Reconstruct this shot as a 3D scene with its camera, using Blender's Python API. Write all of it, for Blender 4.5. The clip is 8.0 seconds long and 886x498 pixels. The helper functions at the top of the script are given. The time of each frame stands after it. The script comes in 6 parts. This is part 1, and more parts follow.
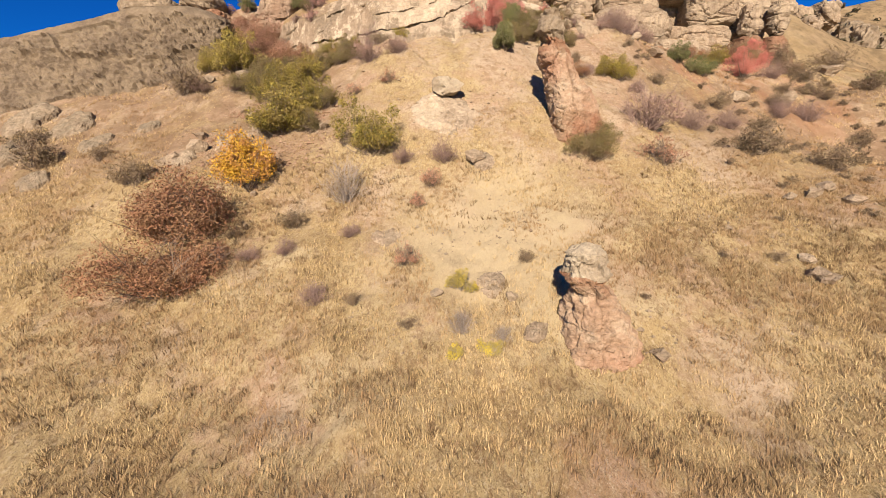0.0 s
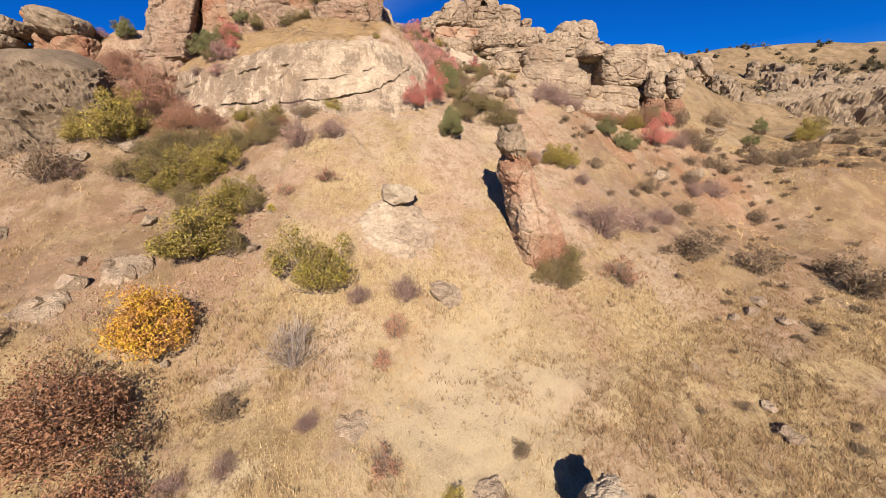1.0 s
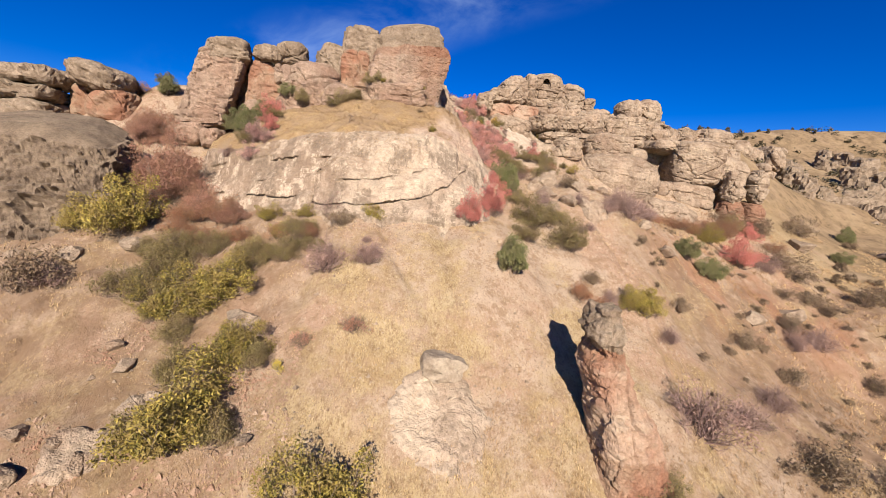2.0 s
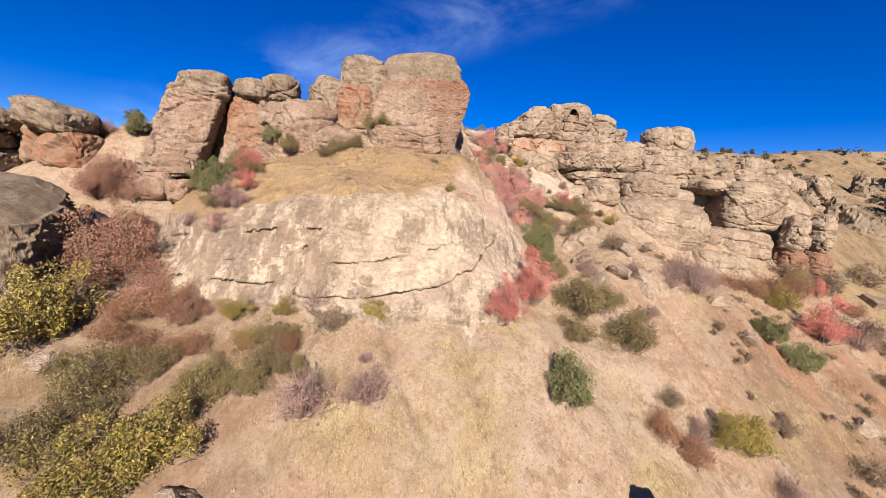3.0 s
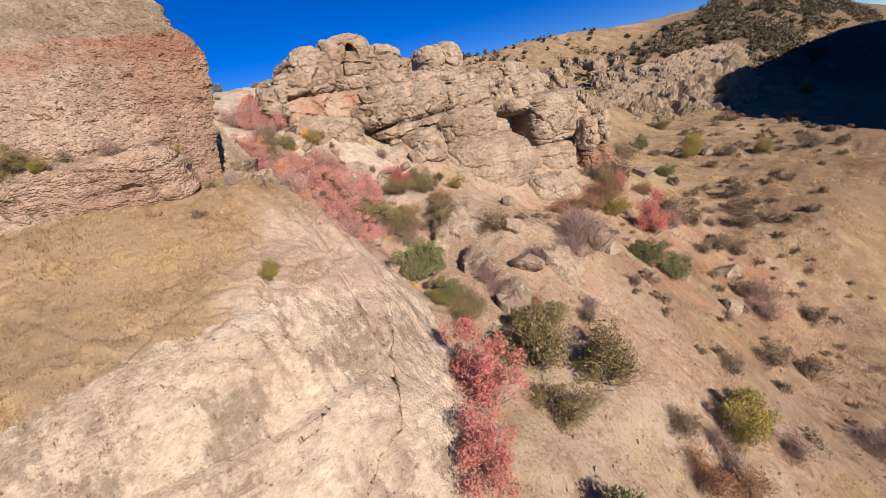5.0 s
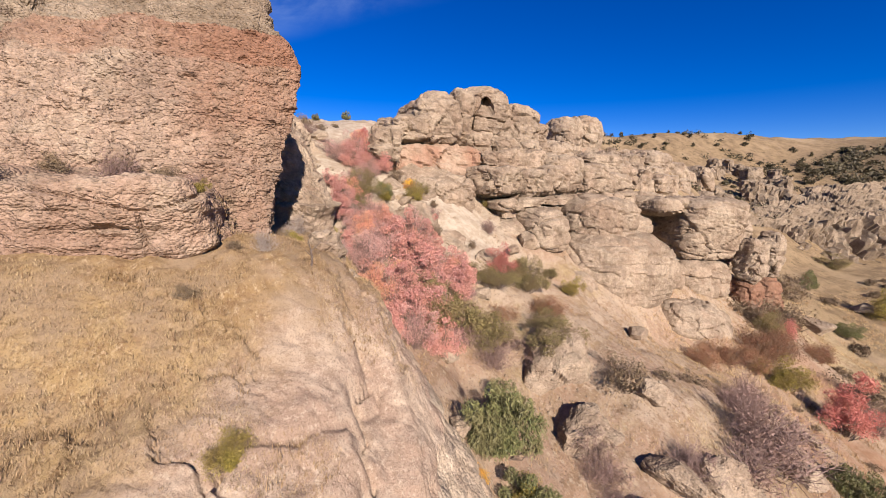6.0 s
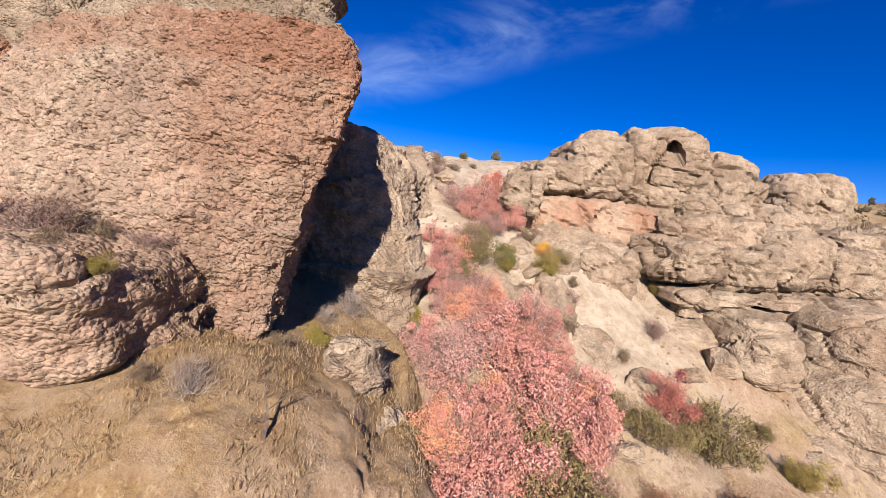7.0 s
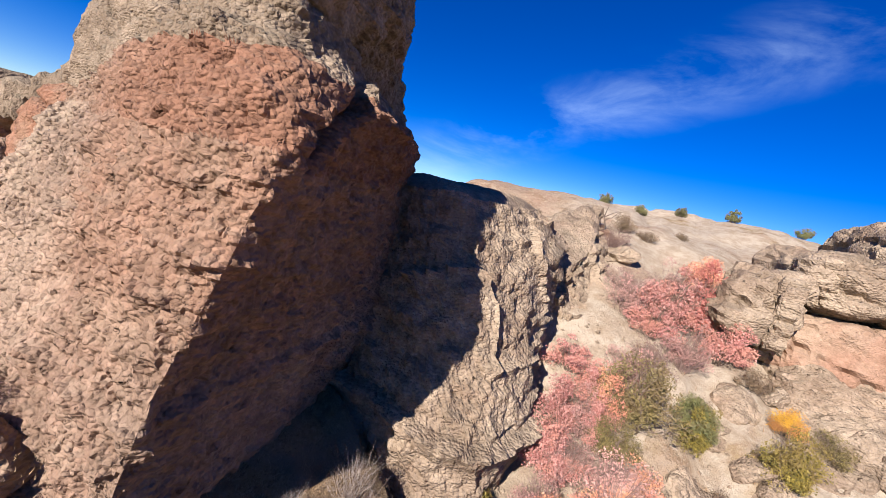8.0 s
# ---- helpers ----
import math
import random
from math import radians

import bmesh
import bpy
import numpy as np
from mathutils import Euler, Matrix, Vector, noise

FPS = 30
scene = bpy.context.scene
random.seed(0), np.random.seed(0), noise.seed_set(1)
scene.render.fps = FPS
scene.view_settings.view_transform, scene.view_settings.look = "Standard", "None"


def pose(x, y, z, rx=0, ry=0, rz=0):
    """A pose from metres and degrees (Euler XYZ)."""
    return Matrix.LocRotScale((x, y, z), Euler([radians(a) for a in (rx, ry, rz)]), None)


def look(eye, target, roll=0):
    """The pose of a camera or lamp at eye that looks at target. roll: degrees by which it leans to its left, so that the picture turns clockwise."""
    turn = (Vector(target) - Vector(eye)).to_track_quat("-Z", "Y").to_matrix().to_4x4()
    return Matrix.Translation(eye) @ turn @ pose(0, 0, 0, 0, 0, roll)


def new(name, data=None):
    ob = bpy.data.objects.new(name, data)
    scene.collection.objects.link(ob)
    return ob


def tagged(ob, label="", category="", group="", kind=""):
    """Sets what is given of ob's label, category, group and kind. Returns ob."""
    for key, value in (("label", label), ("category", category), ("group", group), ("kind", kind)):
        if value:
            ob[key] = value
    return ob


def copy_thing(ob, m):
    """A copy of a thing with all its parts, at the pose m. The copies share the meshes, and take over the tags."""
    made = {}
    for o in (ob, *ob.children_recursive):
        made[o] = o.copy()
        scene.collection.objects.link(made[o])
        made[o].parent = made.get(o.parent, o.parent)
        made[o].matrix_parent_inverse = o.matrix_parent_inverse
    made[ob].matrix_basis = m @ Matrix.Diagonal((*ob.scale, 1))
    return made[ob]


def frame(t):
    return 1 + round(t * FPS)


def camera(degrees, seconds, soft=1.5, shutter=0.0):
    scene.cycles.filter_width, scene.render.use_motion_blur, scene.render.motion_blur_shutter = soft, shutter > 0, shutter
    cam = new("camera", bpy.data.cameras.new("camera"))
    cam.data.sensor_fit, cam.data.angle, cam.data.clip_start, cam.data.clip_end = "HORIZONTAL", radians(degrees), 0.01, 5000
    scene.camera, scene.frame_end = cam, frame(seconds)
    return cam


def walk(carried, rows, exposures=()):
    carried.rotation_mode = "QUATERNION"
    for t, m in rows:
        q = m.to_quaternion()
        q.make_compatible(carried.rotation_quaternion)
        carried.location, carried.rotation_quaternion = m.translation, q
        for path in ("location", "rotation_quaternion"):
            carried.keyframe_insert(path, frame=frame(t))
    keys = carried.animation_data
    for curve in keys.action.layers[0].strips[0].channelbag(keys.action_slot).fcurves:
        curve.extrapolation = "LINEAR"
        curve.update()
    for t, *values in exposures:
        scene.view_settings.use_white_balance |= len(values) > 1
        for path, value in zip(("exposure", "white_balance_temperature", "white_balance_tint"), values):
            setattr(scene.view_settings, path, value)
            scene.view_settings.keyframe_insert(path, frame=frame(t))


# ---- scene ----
cam = camera(97.0, 8.0, soft=0.5)
PATH = [
    (0.0, (-0.066, -2.778, 0.504), (-0.085, -0.824, 0.076), -2.51),
    (0.5, (-1.567, -0.691, 4.712), (-1.191, 1.217, 4.244), -4.49),
    (1.0, (-2.520, 2.525, 8.920), (-2.106, 4.427, 8.459), -1.88),
    (1.5, (-2.879, 6.503, 12.674), (-2.517, 8.429, 12.278), 1.43),
    (2.0, (-3.066, 10.834, 15.890), (-2.758, 12.787, 15.587), 4.05),
    (2.2, (-3.117, 12.524, 16.828), (-2.834, 14.486, 16.568), 5.05),
    (3.3, (-3.426, 21.681, 21.226), (-3.112, 23.641, 20.983), 2.78),
    (3.5, (-3.459, 23.119, 21.926), (-3.059, 25.058, 21.643), 0.53),
    (4.0, (-3.542, 26.468, 23.354), (-2.863, 28.300, 22.929), -5.95),
    (4.2, (-3.532, 27.746, 23.835), (-2.724, 29.510, 23.346), -8.58),
    (5.3, (-1.262, 35.119, 25.077), (-0.054, 36.584, 24.447), -11.45),
    (5.5, (-0.475, 36.498, 25.322), (0.668, 38.050, 24.788), -8.14),
    (6.0, (1.540, 39.788, 25.937), (2.404, 41.560, 25.602), 1.40),
    (6.5, (3.391, 42.862, 26.524), (3.914, 44.771, 26.238), 4.24),
    (7.0, (4.885, 45.998, 27.170), (5.029, 47.982, 26.964), 7.87),
    (7.5, (5.938, 49.117, 28.127), (5.607, 51.082, 27.954), 11.58),
    (8.0, (6.497, 51.875, 29.477), (5.650, 53.670, 29.230), 14.36),
]
walk(cam, [(t, look(eye, target, roll)) for t, eye, target, roll in PATH], exposures=(
    (0.0, 1.05, 7150, 6), (1.0, 0.99, 6750, 8), (2.0, 1.04, 6500, 9), (3.5, 1.10, 6400, 9), (4.2, 1.01, 6400, 10), (5.3, 0.88, 6400, 12), (5.6, 0.95, 6400, 12), (6.5, 1.10, 6350, 10), (7.5, 1.18, 6200, 10), (8.0, 1.20, 6050, 9)))

# ---- light ----
CIRRUS_PLANE = (0.404, 0.322, -0.856)
SUN_AZ, SUN_EL = 187.0, 29.0      # where the sun stands: degrees clockwise from +y, and height
world = bpy.data.worlds.new("sky")
scene.world = world
world.use_nodes = True
wn, wl = world.node_tree.nodes, world.node_tree.links
wn.clear()
sky = wn.new("ShaderNodeTexSky")
sky.sky_type, sky.sun_disc = "NISHITA", False
sky.sun_elevation, sky.sun_rotation = radians(SUN_EL), radians(SUN_AZ)
sky.altitude, sky.air_density, sky.dust_density, sky.ozone_density = 2600, 0.9, 0.0, 3.0
back = wn.new("ShaderNodeBackground")
back.inputs["Strength"].default_value = 0.061
wout = wn.new("ShaderNodeOutputWorld")
deep = wn.new("ShaderNodeHueSaturation")
deep.inputs["Saturation"].default_value, deep.inputs["Hue"].default_value = 1.45, 0.522
wl.new(sky.outputs[0], deep.inputs["Color"])
# one long wisp of thin cirrus
way = wn.new("ShaderNodeTexCoord")
tilt = wn.new("ShaderNodeVectorMath")
tilt.operation = "DOT_PRODUCT"
tilt.inputs[1].default_value = CIRRUS_PLANE
band = wn.new("ShaderNodeMapRange")
band.interpolation_type = "SMOOTHSTEP"
size = wn.new("ShaderNodeMath")
size.operation = "ABSOLUTE"
band.inputs["From Min"].default_value, band.inputs["From Max"].default_value = 0.11, 0.0
comb = wn.new("ShaderNodeMapping")
comb.inputs["Rotation"].default_value, comb.inputs["Scale"].default_value = (0.0, radians(-20), 0.0), (2.2, 2.2, 5.5)
wisp = wn.new("ShaderNodeTexNoise")
wisp.inputs["Scale"].default_value, wisp.inputs["Detail"].default_value, wisp.inputs["Roughness"].default_value, wisp.inputs["Distortion"].default_value = 1.6, 7.0, 0.6, 0.4
veil = wn.new("ShaderNodeMapRange")
veil.interpolation_type = "SMOOTHSTEP"
veil.inputs["From Min"].default_value, veil.inputs["From Max"].default_value, veil.inputs["To Max"].default_value = 0.38, 0.78, 0.32
both = wn.new("ShaderNodeMath")
both.operation = "MULTIPLY"
haze = wn.new("ShaderNodeMix")
haze.data_type = "RGBA"
haze.inputs[7].default_value = (6.0, 7.5, 10.0, 1)
wl.new(way.outputs["Generated"], tilt.inputs[0])
wl.new(tilt.outputs["Value"], size.inputs[0])
wl.new(size.outputs[0], band.inputs["Value"])
wl.new(way.outputs["Generated"], comb.inputs["Vector"])
wl.new(comb.outputs[0], wisp.inputs["Vector"])
wl.new(wisp.outputs["Fac"], veil.inputs["Value"])
wl.new(veil.outputs[0], both.inputs[0])
wl.new(band.outputs[0], both.inputs[1])
wl.new(both.outputs[0], haze.inputs[0])
wl.new(deep.outputs[0], haze.inputs[6])
wl.new(haze.outputs[2], back.inputs[0])
wl.new(back.outputs[0], wout.inputs[0])

lamp = bpy.data.lights.new("sun", "SUN")
lamp.energy, lamp.angle, lamp.color = 5.0, radians(0.5), (1.0, 0.865, 0.755)
sun_dir = Vector((math.sin(radians(SUN_AZ)) * math.cos(radians(SUN_EL)), math.cos(radians(SUN_AZ)) * math.cos(radians(SUN_EL)), math.sin(radians(SUN_EL))))
sun = new("sun", lamp)
sun.matrix_world = look(sun_dir * 200, (0, 0, 0))


# ---- noise on arrays ----
def lattice(ix, iy, iz, seed):
    h = (ix.astype(np.int64) * 374761393 + iy.astype(np.int64) * 668265263 + iz.astype(np.int64) * 1274126177 + seed * 974711) & 0xFFFFFFFF
    h = ((h ^ (h >> 13)) * 1274126177) & 0xFFFFFFFF
    h = ((h ^ (h >> 16)) * 2246822519) & 0xFFFFFFFF
    return ((h ^ (h >> 15)) & 0xFFFFFF) / float(0xFFFFFF) * 2 - 1


def vnoise(x, y, z, seed=0):
    x, y, z = np.broadcast_arrays(np.asarray(x, float), np.asarray(y, float), np.asarray(z, float))
    ix, iy, iz = np.floor(x), np.floor(y), np.floor(z)
    fx, fy, fz = x - ix, y - iy, z - iz
    fx, fy, fz = (f * f * f * (f * (f * 6 - 15) + 10) for f in (fx, fy, fz))
    out = 0.0
    for dx in (0, 1):
        for dy in (0, 1):
            for dz in (0, 1):
                w = (fx if dx else 1 - fx) * (fy if dy else 1 - fy) * (fz if dz else 1 - fz)
                out = out + w * lattice(ix + dx, iy + dy, iz + dz, seed)
    return out


def fbm(x, y, z, octaves=4, seed=0, gain=0.5):
    out, a = 0.0, 1.0
    for k in range(octaves):
        out = out + a * vnoise(x * 2 ** k, y * 2 ** k, z * 2 ** k, seed + 17 * k)
        a *= gain
    return out


def cells(x, y, z, seed=0):
    """Jittered cells: distance to the nearest and the second centre, and a number for the cell."""
    ix, iy, iz = np.floor(x), np.floor(y), np.floor(z)
    f1, f2, who = np.full(x.shape, 9.0), np.full(x.shape, 9.0), np.zeros(x.shape)
    for dx in (-1, 0, 1):
        for dy in (-1, 0, 1):
            for dz in (-1, 0, 1):
                cx, cy, cz = ix + dx, iy + dy, iz + dz
                a, b, c = lattice(cx, cy, cz, seed), lattice(cx, cy, cz, seed + 1), lattice(cx, cy, cz, seed + 2)
                d = np.sqrt((cx + 0.5 + 0.42 * a - x) ** 2 + (cy + 0.5 + 0.42 * b - y) ** 2 + (cz + 0.5 + 0.42 * c - z) ** 2)
                near = d < f1
                f2 = np.where(near, f1, np.minimum(f2, d))
                who = np.where(near, lattice(cx, cy, cz, seed + 3), who)
                f1 = np.where(near, d, f1)
    return f1, f2, who


def ramp(v, a, b):
    t = np.clip((np.asarray(v, float) - a) / (b - a), 0, 1)
    return t * t * (3 - 2 * t)


# ---- the lie of the land ----
def lie(v, *knots):
    """A smooth profile through (place, height) knots."""
    kx, ky = np.array([k[0] for k in knots], float), np.array([k[1] for k in knots], float)
    d = np.linspace(-1.5, 1.5, 5)
    return sum(np.interp(np.asarray(v) + e, kx, ky) for e in d) / 5


def smooth_land(x, y):
    x, y = np.asarray(x, float), np.asarray(y, float)
    spine = lie(y, (-300, -40), (-40, -16), (0, -11), (10, -8.5), (17, -5), (22, -2.3), (26, 1.5), (30, 5), (36, 10.2), (40, 12.8),
                (44, 14.8), (48.7, 17.5), (55, 20), (61, 23.4), (65, 26.0), (70, 28.9), (75, 30.8), (80, 31.4), (92, 32.6), (120, 34.5), (200, 38), (600, 30))
    fall = lie(y, (15, 0.03), (22, 0.055), (36, 0.33), (44, 0.27), (59, 0.23), (70, 0.22), (80, 0.10), (88, 0.03), (110, 0.0))
    rx = np.maximum(0, x - 6)
    right = fall * np.where(rx < 70, rx, 70 + 0.2 * (rx - 70))
    left = lie(y, (15, 0), (24, 0), (34, 0.25), (60, 0.25), (74, 0.52), (120, 0.6)) * np.clip(-x - 4, 0, 12)
    z = spine - right - left - 0.11 * np.clip(-x - 24, 0, 60) * ramp(y, 70, 40)
    # the hollow beside the whaleback
    z = z - 1.5 * np.exp(-((x - 11.5) / 3.0) ** 2 - ((y - 53) / 5.0) ** 2)
    z = z + 2.0 * np.exp(-((x - 20) / 7.0) ** 2 - ((y - 48) / 7.0) ** 2)
    z = z + (0.9 * np.exp(-((x - 13) / 8.0) ** 2) - 0.6 * np.exp(-((x + 3) / 5.0) ** 2)) * ramp(y, 76, 92)
    # the valley floor, the far side of the valley, and unseen high ground added to shade it
    floor = 5.5 + 0.09 * (y - 40)
    z = np.where(y > 0, 0.5 * (z + floor + np.sqrt((z - floor) ** 2 + 6)) * ramp(y, 24, 40) * ramp(x, 38, 52) + z * (1 - ramp(y, 24, 40) * ramp(x, 38, 52)), z)
    far = lie(y, (-300, -8), (0, 2), (20, 4), (45, 7), (57, 9), (66, 11), (73, 12.0), (80, 17.5), (95, 23.5), (108, 28.5), (125, 36.5), (135, 41.5), (180, 45.5), (320, 40), (600, 30))
    far = far + 0.21 * np.clip(x - 146, 0, 125) * ramp(y, 40, 75) * (1 - 0.95 * ramp(y, 92, 165))
    w = ramp(x - 0.25 * (y - 60), 58, 84)
    z = z * (1 - w) + far * w
    z = z - 1.6 * np.exp(-((x - 29.5) / 6.0) ** 2 - ((y - 58.0) / 3.0) ** 2)
    z = z + 4.0 * np.exp(-((x + 30) / 7.0) ** 2 - ((y - 67) / 6.0) ** 2)
    # the skyline ridge rises behind the crags
    z = z + lie(x, (100, 0), (125, 1.5), (142, 4.2), (178, 4.6), (215, 2.0), (260, 1.0), (330, 0)) * np.exp(-((y - 142) / 17.0) ** 2)
    # the unseen high ground, raised out of view to throw shade across the valley
    z = z + 62 * ramp(x, 82, 128) * ramp(y, 38, -10)
    return z


def land(x, y):
    z = smooth_land(x, y)
    z = z + 0.45 * fbm(x / 9, y / 9, 0.0, 3, 3) + 0.13 * fbm(x / 1.3, y / 1.3, 0.0, 3, 8) + 0.16 * np.abs(fbm(x / 3.1, y / 3.1, 4.0, 2, 9)) + 0.10 * np.abs(vnoise(x / 0.9, y / 0.9, 2.0, 19)) * ramp(y, 40, 20)
    # shallow runnels down the slope
    run = np.abs(vnoise(x / 5.0 + 0.25 * vnoise(x / 8, y / 8, 3.3, 4), y / 28.0, 1.7, 21))
    z = z - 0.35 * ramp(run, 0.12, 0.0) * ramp(y, 18, 30)
    return z


# ---- materials ----
def nodes_of(name):
    m = bpy.data.materials.new(name)
    m.use_nodes = True
    n, l = m.node_tree.nodes, m.node_tree.links
    return m, n, l, n["Principled BSDF"]


def mapped(n, l, scale):
    """World position, scaled along each axis."""
    g = n.new("ShaderNodeNewGeometry")
    v = n.new("ShaderNodeVectorMath")
    v.operation = "MULTIPLY"
    l.new(g.outputs["Position"], v.inputs[0])
    v.inputs[1].default_value = scale if isinstance(scale, tuple) else (scale, scale, scale)
    return v.outputs[0]


def noise_of(n, l, scale, detail=4.0, rough=0.6):
    t = n.new("ShaderNodeTexNoise")
    t.inputs["Scale"].default_value = 1.0
    t.inputs["Detail"].default_value = detail
    t.inputs["Roughness"].default_value = rough
    l.new(mapped(n, l, scale), t.inputs["Vector"])
    return t.outputs["Fac"]


def step_of(n, l, fac, a, b):
    r = n.new("ShaderNodeMapRange")
    r.interpolation_type = "SMOOTHSTEP"
    l.new(fac, r.inputs["Value"])
    r.inputs["From Min"].default_value, r.inputs["From Max"].default_value = a, b
    return r.outputs["Result"]


def mix_of(n, l, fac, a, b, mode="MIX"):
    x = n.new("ShaderNodeMix")
    x.data_type, x.blend_type = "RGBA", mode
    x.clamp_factor = True
    if isinstance(fac, float):
        x.inputs[0].default_value = fac
    else:
        l.new(fac, x.inputs[0])
    for i, c in ((6, a), (7, b)):
        if isinstance(c, tuple):
            x.inputs[i].default_value = (*c, 1)
        else:
            l.new(c, x.inputs[i])
    return x.outputs[2]


def times(n, l, a, b, op="MULTIPLY"):
    x = n.new("ShaderNodeMath")
    x.operation = op
    for i, c in ((0, a), (1, b)):
        if isinstance(c, (int, float)):
            x.inputs[i].default_value = c
        else:
            l.new(c, x.inputs[i])
    return x.outputs[0]


def bump_of(n, l, p, height, strength, distance, under=None):
    b = n.new("ShaderNodeBump")
    b.inputs["Strength"].default_value, b.inputs["Distance"].default_value = strength, distance
    l.new(height, b.inputs["Height"])
    if under is not None:
        l.new(under, b.inputs["Normal"])
    if p is not None:
        l.new(b.outputs[0], p.inputs["Normal"])
    return b.outputs[0]


def up_of(n, l):
    g = n.new("ShaderNodeNewGeometry")
    s = n.new("ShaderNodeSeparateXYZ")
    l.new(g.outputs["True Normal"], s.inputs[0])
    return s.outputs[2]


def height_of(n, l):
    g = n.new("ShaderNodeNewGeometry")
    s = n.new("ShaderNodeSeparateXYZ")
    l.new(g.outputs["Position"], s.inputs[0])
    return s.outputs[2]


def grass_colour(n, l):
    """Dry grass, straw to bleached, over brown earth."""
    c = mix_of(n, l, step_of(n, l, noise_of(n, l, 0.22, 5.0), 0.35, 0.65), (0.284, 0.206, 0.104), (0.352, 0.273, 0.15))
    c = mix_of(n, l, times(n, l, step_of(n, l, noise_of(n, l, 0.085, 5.0, 0.65), 0.50, 0.60), 0.65), c, (0.216, 0.144, 0.0718))
    c = mix_of(n, l, times(n, l, step_of(n, l, noise_of(n, l, (0.07, 0.12, 0.12), 5.0, 0.65), 0.45, 0.36), 0.8), c, (0.375, 0.305, 0.19))
    c = mix_of(n, l, step_of(n, l, noise_of(n, l, (2.6, 1.5, 1.5), 6.0, 0.8), 0.45, 0.66), c, (0.181, 0.117, 0.0632))
    c = mix_of(n, l, step_of(n, l, noise_of(n, l, (9.0, 5.0, 5.0), 4.0, 0.8), 0.50, 0.68), c, (0.386, 0.311, 0.201))
    c = mix_of(n, l, times(n, l, step_of(n, l, noise_of(n, l, (13.0, 8.0, 8.0), 3.0, 0.8), 0.54, 0.64), 0.8), c, (0.142, 0.0908, 0.0459))
    return c


def earth_colour(n, l):
    """Pale gravelly earth, with reddish patches."""
    c = mix_of(n, l, step_of(n, l, noise_of(n, l, 0.14, 5.0), 0.44, 0.58), (0.352, 0.27, 0.19), (0.312, 0.21, 0.142))
    c = mix_of(n, l, times(n, l, step_of(n, l, noise_of(n, l, 0.9, 7.0, 0.8), 0.46, 0.60), 0.75), c, (0.216, 0.139, 0.0795))
    c = mix_of(n, l, step_of(n, l, noise_of(n, l, (4.0, 2.4, 2.4), 5.0, 0.85), 0.52, 0.64), c, (0.397, 0.315, 0.218))
    c = mix_of(n, l, step_of(n, l, noise_of(n, l, 14.0, 3.0, 0.8), 0.54, 0.68), c, (0.386, 0.323, 0.255))
    c = mix_of(n, l, step_of(n, l, noise_of(n, l, 7.0, 5.0, 0.9), 0.54, 0.64), c, (0.125, 0.0823, 0.0511))
    return c


